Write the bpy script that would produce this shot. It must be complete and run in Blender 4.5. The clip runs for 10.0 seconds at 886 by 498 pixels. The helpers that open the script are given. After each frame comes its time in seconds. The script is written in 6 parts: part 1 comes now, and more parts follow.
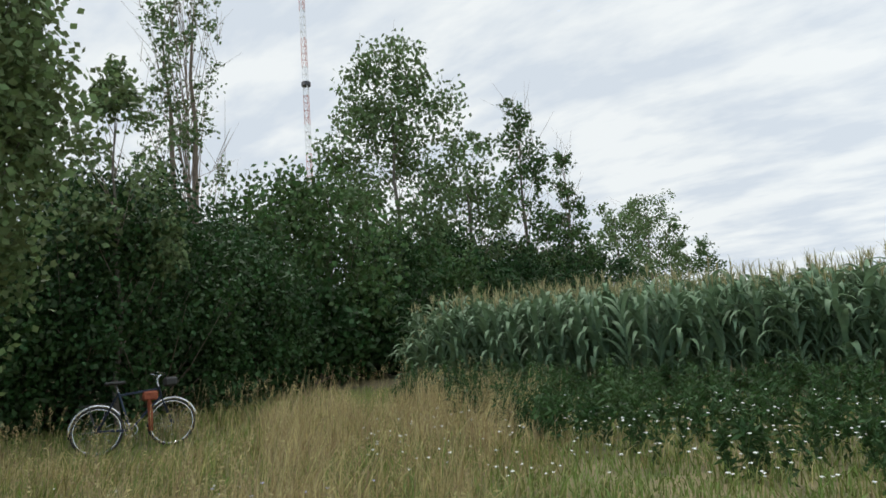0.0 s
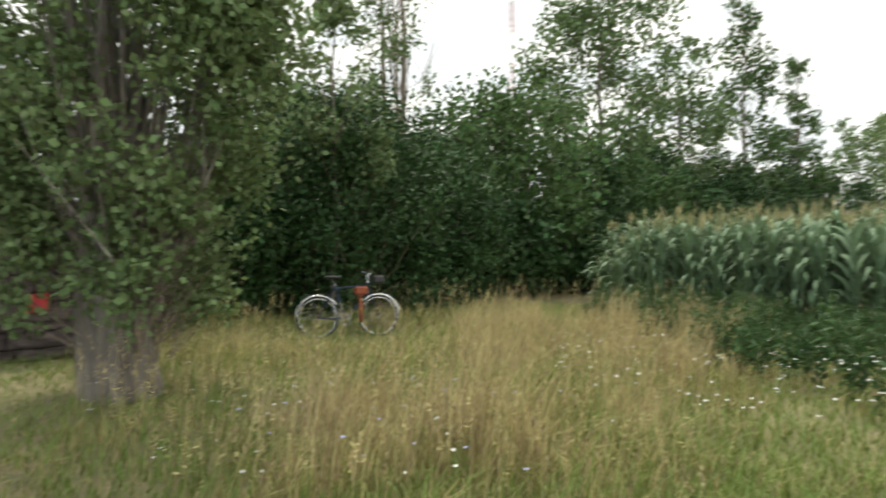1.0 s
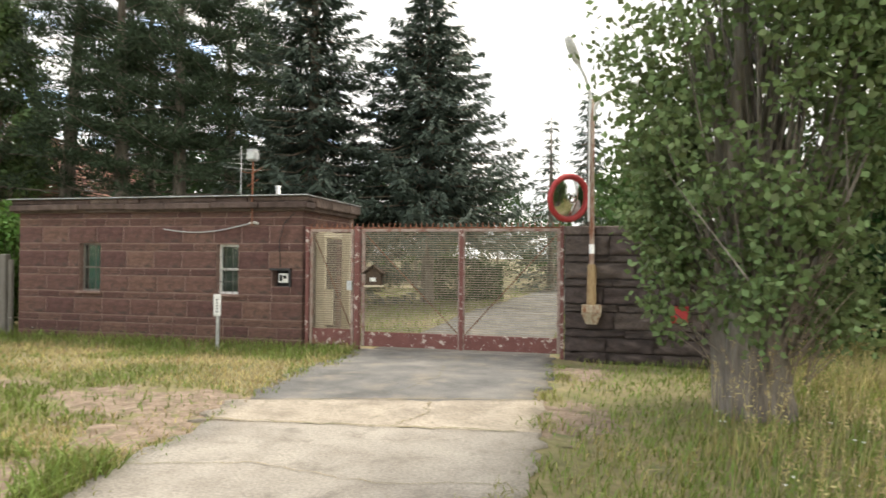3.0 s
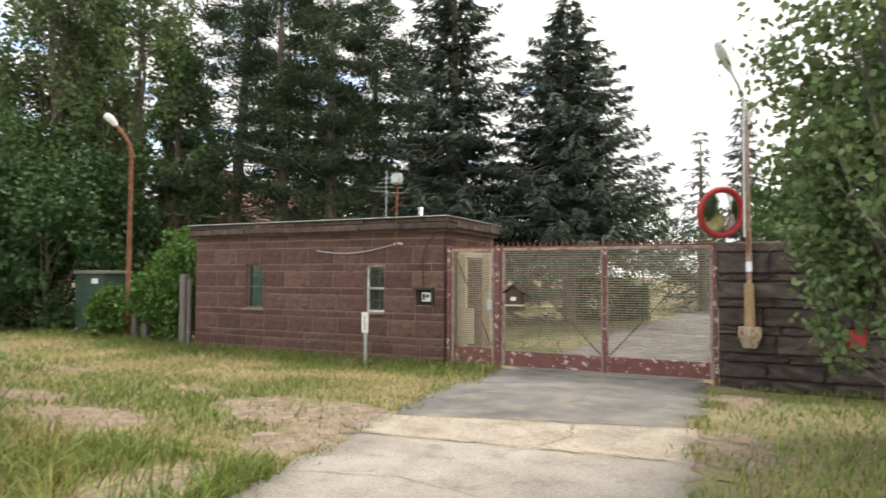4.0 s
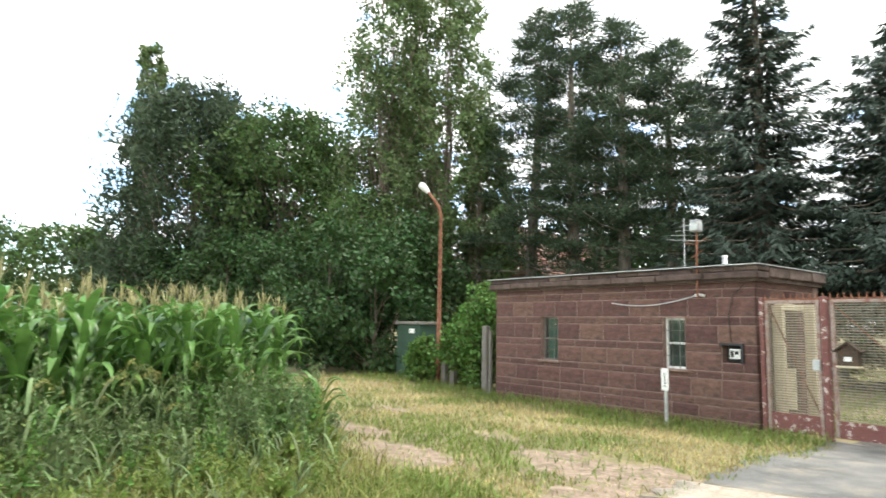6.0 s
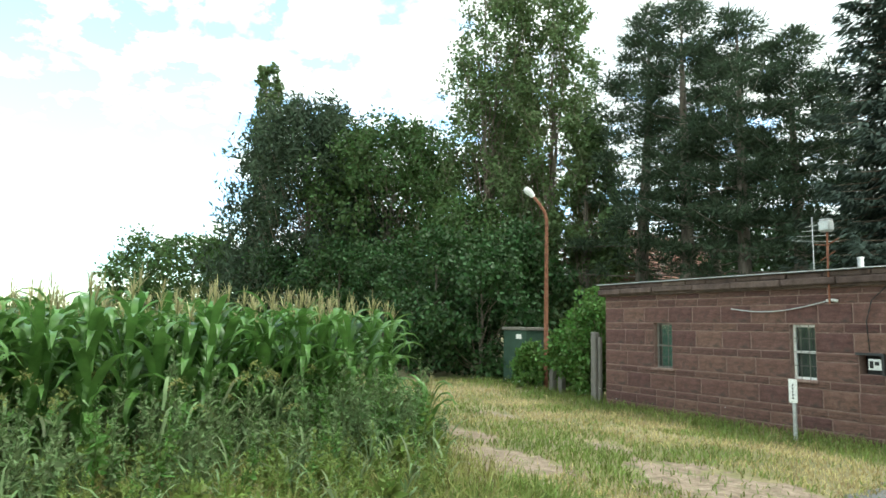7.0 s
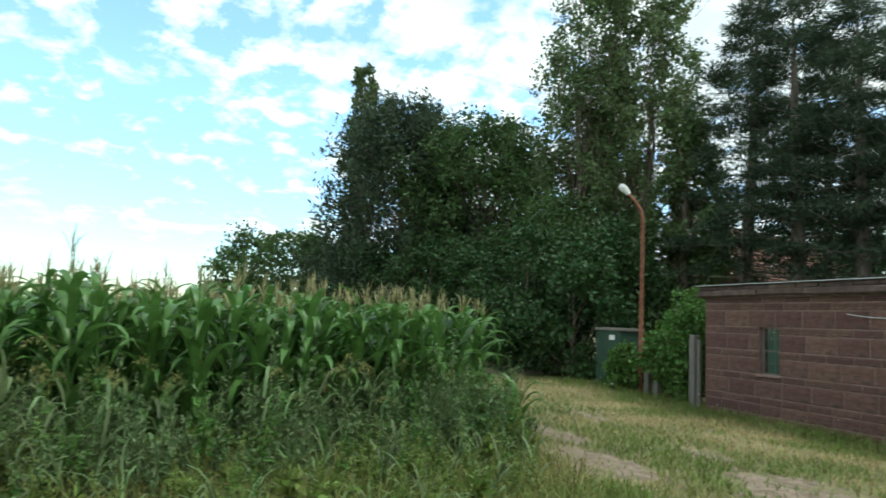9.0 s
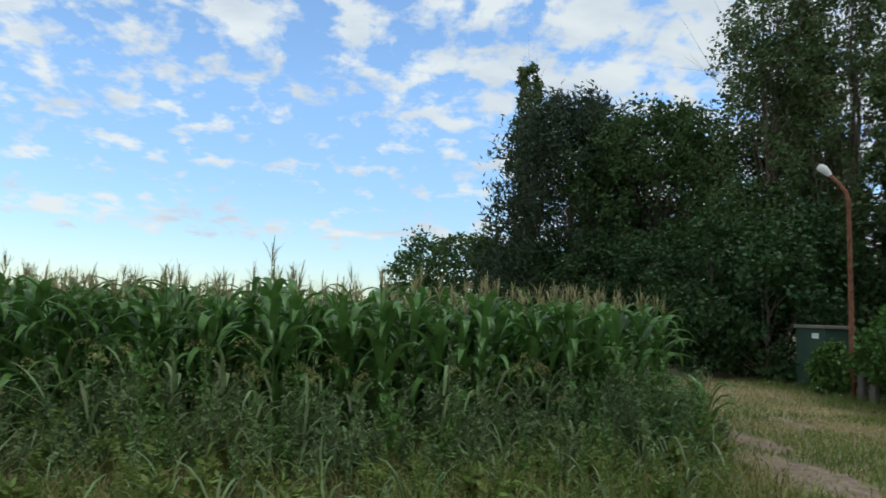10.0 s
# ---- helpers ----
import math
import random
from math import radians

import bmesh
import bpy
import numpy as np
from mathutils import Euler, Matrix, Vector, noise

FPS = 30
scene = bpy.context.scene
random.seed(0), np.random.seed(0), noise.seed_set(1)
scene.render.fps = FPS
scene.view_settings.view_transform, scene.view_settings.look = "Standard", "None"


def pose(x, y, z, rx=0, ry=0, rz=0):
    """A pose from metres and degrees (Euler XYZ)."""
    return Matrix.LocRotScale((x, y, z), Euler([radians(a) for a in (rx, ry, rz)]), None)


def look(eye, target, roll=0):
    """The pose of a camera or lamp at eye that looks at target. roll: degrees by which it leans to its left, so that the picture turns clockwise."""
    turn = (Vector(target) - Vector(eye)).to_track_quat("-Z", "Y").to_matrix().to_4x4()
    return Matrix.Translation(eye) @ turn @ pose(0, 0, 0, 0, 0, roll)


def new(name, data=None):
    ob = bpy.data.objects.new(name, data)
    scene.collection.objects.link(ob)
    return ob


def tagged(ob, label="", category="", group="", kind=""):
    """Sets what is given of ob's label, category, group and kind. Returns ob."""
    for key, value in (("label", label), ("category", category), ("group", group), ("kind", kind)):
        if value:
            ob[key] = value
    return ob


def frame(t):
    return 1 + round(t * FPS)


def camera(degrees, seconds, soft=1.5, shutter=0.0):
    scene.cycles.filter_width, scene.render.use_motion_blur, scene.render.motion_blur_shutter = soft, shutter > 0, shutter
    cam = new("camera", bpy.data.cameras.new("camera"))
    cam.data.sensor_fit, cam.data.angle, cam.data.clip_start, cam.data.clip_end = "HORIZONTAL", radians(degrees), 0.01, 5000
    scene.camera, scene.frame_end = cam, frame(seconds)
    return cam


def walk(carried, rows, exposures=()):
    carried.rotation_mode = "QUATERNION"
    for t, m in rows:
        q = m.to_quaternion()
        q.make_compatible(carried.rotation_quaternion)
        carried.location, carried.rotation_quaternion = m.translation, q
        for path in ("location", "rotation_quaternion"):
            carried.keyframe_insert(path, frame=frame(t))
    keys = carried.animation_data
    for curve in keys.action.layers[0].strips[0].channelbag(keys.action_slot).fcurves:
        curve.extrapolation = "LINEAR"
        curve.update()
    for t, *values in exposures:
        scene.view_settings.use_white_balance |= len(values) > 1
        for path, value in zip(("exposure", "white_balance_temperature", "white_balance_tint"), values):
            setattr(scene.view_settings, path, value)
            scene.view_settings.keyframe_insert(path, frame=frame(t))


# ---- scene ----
cam = camera(68.67, 10.0, soft=1.6, shutter=0.3)
PATH = [
    (0, pose(0, 0, 1.6, 96.25, 3.96, -55.48)),
    (0.5, pose(0, 0, 1.6, 94.01, 0.93, -53.59)),
    (1, pose(0, 0, 1.6, 89.29, 0.24, -38.47)),
    (1.5, pose(0, 0, 1.6, 90.78, 0.46, -25.85)),
    (2, pose(0, 0, 1.6, 91.11, 0.32, -9.98)),
    (2.5, pose(0, 0, 1.6, 91.15, -0.22, 2.49)),
    (2.7, pose(0, 0, 1.6, 90.69, -0.49, 7.93)),
    (3.8, pose(0, 0, 1.6, 92.43, -0.03, 22.53)),
    (4, pose(0, 0, 1.6, 92.43, -0.28, 25.95)),
    (4.5, pose(0, 0, 1.6, 93.04, -0.17, 33.14)),
    (5, pose(0, 0, 1.6, 94.38, -0.10, 39.61)),
    (5.5, pose(0, 0, 1.6, 95.69, -0.80, 44.98)),
    (6, pose(0, 0, 1.6, 96.76, -1.03, 51.44)),
    (6.2, pose(0, 0, 1.6, 96.93, -1.16, 54.08)),
    (7.3, pose(0, 0, 1.6, 96.99, -1.45, 61.85)),
    (7.5, pose(0, 0, 1.6, 96.96, -1.52, 62.30)),
    (8, pose(0, 0, 1.6, 96.85, -2.09, 63.38)),
    (8.5, pose(0, 0, 1.6, 96.87, -2.05, 63.80)),
    (9, pose(0, 0, 1.6, 96.51, -2.90, 68.67)),
    (9.5, pose(0, 0, 1.6, 96.16, -2.68, 77.86)),
    (10, pose(0, 0, 1.6, 95.79, -2.25, 83.84)),
]
EXPOSURES = [(0.0, -0.15, 6250, 6), (0.6, 0.05, 6350, 6), (1.0, 0.5, 6900, 5), (1.5, 1.08, 7150, 5), (2.0, 1.12, 7300, 5), (2.5, 0.95, 7250, 7), (4.0, 0.72, 7050, 11), (4.5, 0.80, 6900, 12), (5.5, 1.08, 6700, 9), (6.0, 1.25, 6650, 5), (7.5, 0.60, 6250, -9), (9.0, 0.08, 6100, -6), (10.0, -0.65, 5950, 3)]
walk(cam, PATH, EXPOSURES)

# ---- light ----
world = bpy.data.worlds.new("sky")
scene.world = world
world.use_nodes = True
wn, wl = world.node_tree.nodes, world.node_tree.links
wn.clear()
SUN_EL, SUN_AZ = 62.0, 25.0   # sun_rotation is measured clockwise from +y


def wnode(kind, **kw):
    n = wn.new(kind)
    for k, v in kw.items():
        n.inputs[k].default_value = v
    return n


sky = wn.new("ShaderNodeTexSky")
sky.sky_type, sky.sun_disc = "NISHITA", False
sky.sun_elevation, sky.sun_rotation = radians(SUN_EL), radians(SUN_AZ)
sky.dust_density, sky.air_density, sky.ozone_density = 0.15, 1.0, 1.6
clear = wnode("ShaderNodeBackground", Strength=0.33)
wl.new(sky.outputs["Color"], clear.inputs["Color"])
tc = wn.new("ShaderNodeTexCoord")
sep = wn.new("ShaderNodeSeparateXYZ")
wl.new(tc.outputs["Generated"], sep.inputs[0])


def wmath(op, a, b=None, clamp=False):
    n = wn.new("ShaderNodeMath")
    n.operation, n.use_clamp = op, clamp
    for i, v in enumerate((a, b)):
        if v is None:
            continue
        if isinstance(v, (int, float)):
            n.inputs[i].default_value = v
        else:
            wl.new(v, n.inputs[i])
    return n.outputs[0]


# thinner glow low over the fields
wl.new(wmath("MULTIPLY", wmath("ADD", wmath("MULTIPLY", wmath("MULTIPLY", sep.outputs[2], 3.2, True), 0.42), 0.58), 0.34), clear.inputs["Strength"])
# a cloud layer at one height: direction over height gives its plan
zc = wmath("ADD", wmath("MAXIMUM", sep.outputs[2], 0.0), 0.26)
plan = wn.new("ShaderNodeCombineXYZ")
wl.new(wmath("DIVIDE", sep.outputs[0], zc), plan.inputs[0])
wl.new(wmath("DIVIDE", sep.outputs[1], zc), plan.inputs[1])
puffs = wnode("ShaderNodeTexNoise", Scale=8.5, Detail=8.0, Roughness=0.58, Distortion=0.15)
broad = wnode("ShaderNodeTexNoise", Scale=0.8, Detail=3.0, Roughness=0.5)
wl.new(plan.outputs[0], puffs.inputs["Vector"])
wl.new(plan.outputs[0], broad.inputs["Vector"])
# the cover thins out towards -x -y
lean = wmath("ADD", wmath("MULTIPLY", sep.outputs[0], 0.62), wmath("MULTIPLY", sep.outputs[1], 0.55))
cover = wmath("ADD", wmath("ADD", wmath("MULTIPLY", puffs.outputs["Fac"], 1.0), wmath("MULTIPLY", broad.outputs["Fac"], 0.45)), wmath("MULTIPLY", lean, 0.245))
# thicker again far round to -y, and a low bank over the field
back = wmath("MULTIPLY", wmath("MAXIMUM", wmath("MULTIPLY", sep.outputs[1], -1.0), 0.0), wmath("MULTIPLY", sep.outputs[2], 0.95))
bank = wmath("MULTIPLY", wmath("SUBTRACT", 1.0, wmath("ABSOLUTE", wmath("MULTIPLY", wmath("SUBTRACT", sep.outputs[2], 0.12), 32.0)), True), 0.17)
cover = wmath("ADD", cover, wmath("ADD", back, bank))
# the broken side is clear towards its horizon
low = wmath("SUBTRACT", 1.0, wmath("MULTIPLY", sep.outputs[2], 4.5), True)
cover = wmath("SUBTRACT", cover, wmath("MULTIPLY", wmath("MULTIPLY", low, 0.22), wmath("MULTIPLY", lean, -2.0, True)))
dens = wn.new("ShaderNodeMapRange")
dens.inputs["From Min"].default_value, dens.inputs["From Max"].default_value = 0.57, 0.70
wl.new(cover, dens.inputs["Value"])
shade = wn.new("ShaderNodeValToRGB")
shade.color_ramp.elements[0].position, shade.color_ramp.elements[0].color = 0.40, (0.77, 0.81, 0.88, 1)
shade.color_ramp.elements[1].position, shade.color_ramp.elements[1].color = 0.60, (1.0, 1.0, 1.0, 1)
streak = wnode("ShaderNodeTexNoise", Scale=1.9, Detail=6.0, Roughness=0.55, Distortion=0.1)
stretch = wnode("ShaderNodeMapping", Scale=(2.6, 1.3, 1.0))
wl.new(plan.outputs[0], stretch.inputs["Vector"])
wl.new(stretch.outputs[0], streak.inputs["Vector"])
wl.new(streak.outputs["Fac"], shade.inputs["Fac"])
cloud = wnode("ShaderNodeBackground", Strength=1.05)
# thin broken cloud is brighter than the thick sheet
wl.new(wmath("SUBTRACT", 1.18, wmath("MULTIPLY", wmath("MAXIMUM", wmath("MINIMUM", lean, 0.7), -0.6), 0.26)), cloud.inputs["Strength"])
wl.new(shade.outputs["Color"], cloud.inputs["Color"])
both = wn.new("ShaderNodeMixShader")
wl.new(dens.outputs["Result"], both.inputs[0])
wl.new(clear.outputs[0], both.inputs[1])
wl.new(cloud.outputs[0], both.inputs[2])
wout = wn.new("ShaderNodeOutputWorld")
wl.new(both.outputs[0], wout.inputs[0])

sun = new("sun", bpy.data.lights.new("sun", "SUN"))
sun.data.energy, sun.data.angle, sun.data.color = 2.3, radians(14), (1.0, 0.96, 0.9)
sa, se = radians(SUN_AZ), radians(SUN_EL)
sun.matrix_world = look(Vector((math.sin(sa) * math.cos(se), math.cos(sa) * math.cos(se), math.sin(se))) * 60, (0, 0, 0))


# ---- materials ----
def material(name, colours, scale=4.0, rough=0.8, bump=0.3, fine=40.0, metal=0.0, vary=0.0, spots=None, through_light=0.0, stretch=None, spec=0.5, source="Object"):
    """colours: two to four base colours mixed by broad noise; fine grain darkens and lifts; vary: change from piece to piece;
    spots: (colour, scale, from, to) for wear of its own shape."""
    m = bpy.data.materials.new(name)
    m.use_nodes = True
    n, l = m.node_tree.nodes, m.node_tree.links
    bsdf = n["Principled BSDF"]
    bsdf.inputs["Roughness"].default_value, bsdf.inputs["Metallic"].default_value = rough, metal
    bsdf.inputs["Specular IOR Level"].default_value = spec
    co = n.new("ShaderNodeTexCoord").outputs[source]
    if stretch:
        mp = n.new("ShaderNodeMapping")
        mp.inputs["Scale"].default_value = stretch
        l.new(co, mp.inputs["Vector"])
        co = mp.outputs[0]
    big = n.new("ShaderNodeTexNoise")
    big.inputs["Scale"].default_value, big.inputs["Detail"].default_value, big.inputs["Roughness"].default_value = scale, 6, 0.62
    l.new(co, big.inputs["Vector"])
    ramp = n.new("ShaderNodeValToRGB")
    els = ramp.color_ramp.elements
    while len(els) < len(colours):
        els.new(0.5)
    for i, c in enumerate(colours):
        els[i].position = 0.32 + 0.36 * i / max(1, len(colours) - 1)
        els[i].color = (*c, 1)
    l.new(big.outputs["Fac"], ramp.inputs["Fac"])
    col = ramp.outputs["Color"]
    small = n.new("ShaderNodeTexNoise")
    small.inputs["Scale"].default_value, small.inputs["Detail"].default_value = fine, 4
    l.new(co, small.inputs["Vector"])
    hsv = n.new("ShaderNodeHueSaturation")
    grain = n.new("ShaderNodeMapRange")
    grain.inputs["From Min"].default_value, grain.inputs["From Max"].default_value = 0.3, 0.7
    grain.inputs["To Min"].default_value, grain.inputs["To Max"].default_value = 0.78, 1.22
    l.new(small.outputs["Fac"], grain.inputs["Value"])
    val = grain.outputs["Result"]
    if vary:
        if vary > 0:
            rnd = n.new("ShaderNodeNewGeometry").outputs["Random Per Island"]
        else:
            rnd = n.new("ShaderNodeObjectInfo").outputs["Random"]
        mr = n.new("ShaderNodeMapRange")
        mr.inputs["To Min"].default_value, mr.inputs["To Max"].default_value = 1 - abs(vary), 1 + abs(vary)
        l.new(rnd, mr.inputs["Value"])
        mu = n.new("ShaderNodeMath")
        mu.operation = "MULTIPLY"
        l.new(val, mu.inputs[0])
        l.new(mr.outputs["Result"], mu.inputs[1])
        val = mu.outputs[0]
        hr = n.new("ShaderNodeMapRange")
        hr.inputs["To Min"].default_value, hr.inputs["To Max"].default_value = 0.5 - abs(vary) * 0.06, 0.5 + abs(vary) * 0.05
        l.new(rnd, hr.inputs["Value"])
        l.new(hr.outputs["Result"], hsv.inputs["Hue"])
    l.new(val, hsv.inputs["Value"])
    l.new(col, hsv.inputs["Color"])
    col = hsv.outputs["Color"]
    if spots:
        sc, ss, s0, s1 = spots
        sn = n.new("ShaderNodeTexNoise")
        sn.inputs["Scale"].default_value, sn.inputs["Detail"].default_value, sn.inputs["Roughness"].default_value = ss, 8, 0.7
        l.new(co, sn.inputs["Vector"])
        sr = n.new("ShaderNodeMapRange")
        sr.inputs["From Min"].default_value, sr.inputs["From Max"].default_value = s0, s1
        l.new(sn.outputs["Fac"], sr.inputs["Value"])
        mx = n.new("ShaderNodeMix")
        mx.data_type = "RGBA"
        l.new(sr.outputs["Result"], mx.inputs[0])
        l.new(col, mx.inputs[6])
        mx.inputs[7].default_value = (*sc, 1)
        col = mx.outputs[2]
    l.new(col, bsdf.inputs["Base Color"])
    if bump:
        bp = n.new("ShaderNodeBump")
        bp.inputs["Strength"].default_value, bp.inputs["Distance"].default_value = bump, 0.02
        l.new(small.outputs["Fac"], bp.inputs["Height"])
        l.new(bp.outputs["Normal"], bsdf.inputs["Normal"])
    if through_light:
        tr = n.new("ShaderNodeBsdfTranslucent")
        l.new(col, tr.inputs["Color"])
        ms = n.new("ShaderNodeMixShader")
        ms.inputs[0].default_value = through_light
        l.new(bsdf.outputs[0], ms.inputs[1])
        l.new(tr.outputs[0], ms.inputs[2])
        l.new(ms.outputs[0], n["Material Output"].inputs["Surface"])
    return m


def leafy(name, a, b, vary=0.4, rough=0.62, through_light=0.3, scale=0.7):
    return material(name, (a, b), scale=scale, rough=rough, bump=0, spec=0.32, fine=9.0, vary=vary, through_light=through_light)


M_POPLAR = leafy("poplar_leaves", (0.112, 0.162, 0.060), (0.185, 0.245, 0.108))
M_BUSH = leafy("shrub_leaves", (0.022, 0.056, 0.016), (0.045, 0.092, 0.025), through_light=0.16)
M_MIDLEAF = leafy("mixed_leaves", (0.052, 0.098, 0.03), (0.09, 0.15, 0.045))
M_LIGHTLEAF = leafy("light_leaves", (0.095, 0.15, 0.055), (0.15, 0.21, 0.085))
M_PINE = leafy("pine_needles", (0.036, 0.060, 0.034), (0.070, 0.100, 0.056), rough=0.7, through_light=0.25)
M_SPRUCE = leafy("blue_spruce_needles", (0.060, 0.088, 0.068), (0.115, 0.150, 0.122), vary=0.3, rough=0.7, through_light=0.28)
M_CORN = leafy("corn_leaf", (0.075, 0.165, 0.035), (0.135, 0.235, 0.062), vary=0.32, rough=0.36, through_light=0.28)
# greyer copy of the corn leaf: the sky's sheen is put into the colour
M_CORNBLUE = leafy("sky_sheen_corn_leaf", (0.125, 0.195, 0.10), (0.195, 0.27, 0.155), vary=0.28, rough=0.6, through_light=0.22)
M_TASSEL = leafy("corn_tassel", (0.30, 0.27, 0.13), (0.42, 0.38, 0.21), vary=0.3, rough=0.8)
M_WEED = leafy("mugwort_leaves", (0.105, 0.165, 0.06), (0.18, 0.235, 0.105), vary=0.45, rough=0.6)
M_WEEDDARK = leafy("dark_weed_leaves", (0.04, 0.085, 0.025), (0.07, 0.125, 0.04), vary=0.35, rough=0.6)
M_GRASSGREEN = leafy("green_grass", (0.13, 0.19, 0.04), (0.20, 0.25, 0.065), vary=0.4, rough=0.6)
M_GRASSDRY = leafy("dry_grass", (0.36, 0.29, 0.13), (0.52, 0.43, 0.23), vary=0.35, rough=0.7, through_light=0.42)
M_GRASSMIX = leafy("half_dry_grass", (0.21, 0.225, 0.065), (0.32, 0.30, 0.11), vary=0.4, rough=0.65)
M_VINE = leafy("vine_leaves", (0.065, 0.14, 0.026), (0.12, 0.21, 0.05))
M_PETAL = material("white_petals", ((0.75, 0.75, 0.72), (0.8, 0.8, 0.78)), bump=0, vary=0.1)
M_BLUEPETAL = material("chicory_petals", ((0.42, 0.42, 0.72), (0.5, 0.5, 0.8)), bump=0, vary=0.1)
M_BARK = material("grey_bark", ((0.08, 0.066, 0.052), (0.16, 0.136, 0.112), (0.25, 0.22, 0.185)), scale=5, rough=0.95, bump=1.0, fine=24, stretch=(1, 1, 0.22))
M_TWIG = material("dry_twigs", ((0.15, 0.115, 0.085), (0.24, 0.19, 0.15)), scale=6, rough=0.95, bump=0.3)
M_STONE = material("red_sandstone", ((0.088, 0.047, 0.039), (0.138, 0.071, 0.058), (0.185, 0.102, 0.086)), scale=2.6, rough=0.92, bump=1.0, fine=26, vary=-0.22, spots=((0.065, 0.047, 0.042), 1.9, 0.52, 0.70), source="Object")
M_DARKSTONE = material("weathered_dark_sandstone", ((0.062, 0.048, 0.045), (0.10, 0.076, 0.07), (0.145, 0.112, 0.104)), scale=3, rough=0.95, bump=1.0, fine=22, vary=-0.22)
M_MORTAR = material("pale_mortar", ((0.17, 0.105, 0.088), (0.29, 0.20, 0.17)), scale=5, rough=0.95)
M_CORNICE = material("lichened_cornice_stone", ((0.055, 0.036, 0.030), (0.095, 0.065, 0.055), (0.14, 0.10, 0.085)), scale=4, rough=0.95, bump=1.0, vary=-0.2)
M_ROOFFELT = material("bitumen_felt", ((0.07, 0.07, 0.07), (0.12, 0.12, 0.115)), scale=3, rough=0.9)
M_RUST = material("rusty_steel", ((0.12, 0.045, 0.025), (0.20, 0.075, 0.04), (0.26, 0.12, 0.07)), scale=9, rough=0.85, bump=0.5, fine=70)
M_GATEPAINT = material("flaking_oxide_red_paint", ((0.15, 0.055, 0.05), (0.19, 0.075, 0.065)), scale=6, rough=0.75, bump=0.5, fine=50, spots=((0.50, 0.42, 0.38), 9, 0.57, 0.6))
M_GATEPALE = material("pale_worn_gate_paint", ((0.26, 0.19, 0.165), (0.37, 0.30, 0.265)), scale=7, rough=0.8, bump=0.4, spots=((0.22, 0.11, 0.09), 8, 0.5, 0.62))
M_POLE = material("rust_streaked_pale_pole", ((0.30, 0.22, 0.17), (0.42, 0.34, 0.28)), scale=5, rough=0.8, bump=0.4, stretch=(3, 3, 0.6), spots=((0.19, 0.075, 0.04), 5, 0.46, 0.56))
M_WIRE = material("beige_wire", ((0.24, 0.205, 0.155), (0.36, 0.31, 0.24)), scale=6, rough=0.7, bump=0)
M_CREAM = material("cream_paint", ((0.50, 0.43, 0.31), (0.60, 0.53, 0.39)), scale=4, rough=0.7, bump=0.15)
M_FOOT = material("rust_streaked_cream_concrete", ((0.40, 0.33, 0.24), (0.52, 0.45, 0.34)), scale=5, rough=0.8, bump=0.3, stretch=(3, 3, 0.8), spots=((0.24, 0.10, 0.045), 4.0, 0.50, 0.62))
M_CONCRETE = material("worn_concrete", ((0.21, 0.185, 0.155), (0.30, 0.27, 0.23), (0.37, 0.335, 0.285)), scale=1.1, rough=0.95, bump=0.9, fine=38, spots=((0.17, 0.15, 0.125), 3.2, 0.54, 0.72))
M_SANDY = material("sandy_concrete", ((0.22, 0.185, 0.145), (0.32, 0.275, 0.22), (0.40, 0.345, 0.275)), scale=1.9, rough=0.95, bump=1.0, fine=34, spots=((0.20, 0.175, 0.13), 5.0, 0.55, 0.68))
M_ASPHALT = material("grey_asphalt", ((0.10, 0.097, 0.093), (0.155, 0.15, 0.142), (0.225, 0.21, 0.19)), scale=1.3, rough=0.95, bump=0.9, fine=60, spots=((0.27, 0.235, 0.185), 1.6, 0.52, 0.72))
M_GALV = material("galvanised_steel", ((0.42, 0.43, 0.43), (0.55, 0.56, 0.56)), scale=8, rough=0.5, metal=0.6, bump=0.1)
M_LAMPWHITE = material("weathered_white_enamel", ((0.55, 0.55, 0.53), (0.70, 0.70, 0.68)), scale=9, rough=0.5, bump=0.1)
M_WHITE = material("white_sign_paint", ((0.68, 0.68, 0.66), (0.78, 0.78, 0.76)), scale=6, rough=0.5, bump=0.05)
M_DARKBOX = material("dark_recess_paint", ((0.02, 0.02, 0.022), (0.04, 0.04, 0.042)), scale=6, rough=0.7)
M_INK = material("black_print", ((0.02, 0.02, 0.02), (0.03, 0.03, 0.03)), bump=0)
M_RED = material("red_enamel", ((0.34, 0.025, 0.03), (0.44, 0.045, 0.045)), scale=8, rough=0.5, bump=0.1)
M_GREENMETAL = material("dark_green_painted_metal", ((0.022, 0.052, 0.034), (0.038, 0.078, 0.052)), scale=3, rough=0.9, bump=0.1)
M_OLDWOOD = material("silvered_wood", ((0.13, 0.12, 0.105), (0.22, 0.205, 0.185)), scale=5, rough=0.95, bump=0.6, stretch=(4, 4, 0.4))
M_TANWOOD = material("ochre_stained_post", ((0.26, 0.17, 0.08), (0.36, 0.25, 0.13)), scale=7, rough=0.85, bump=0.4, stretch=(3, 3, 0.5), spots=((0.17, 0.07, 0.035), 9, 0.56, 0.66))
M_BROWNWOOD = material("brown_wood", ((0.05, 0.035, 0.025), (0.09, 0.06, 0.04)), scale=8, rough=0.9)
M_TILE = material("clay_roof_tile", ((0.22, 0.10, 0.075), (0.32, 0.165, 0.125)), scale=3, rough=0.9, vary=0.25)
M_PLASTER = material("house_plaster", ((0.13, 0.105, 0.085), (0.19, 0.155, 0.13)), scale=2, rough=0.95)
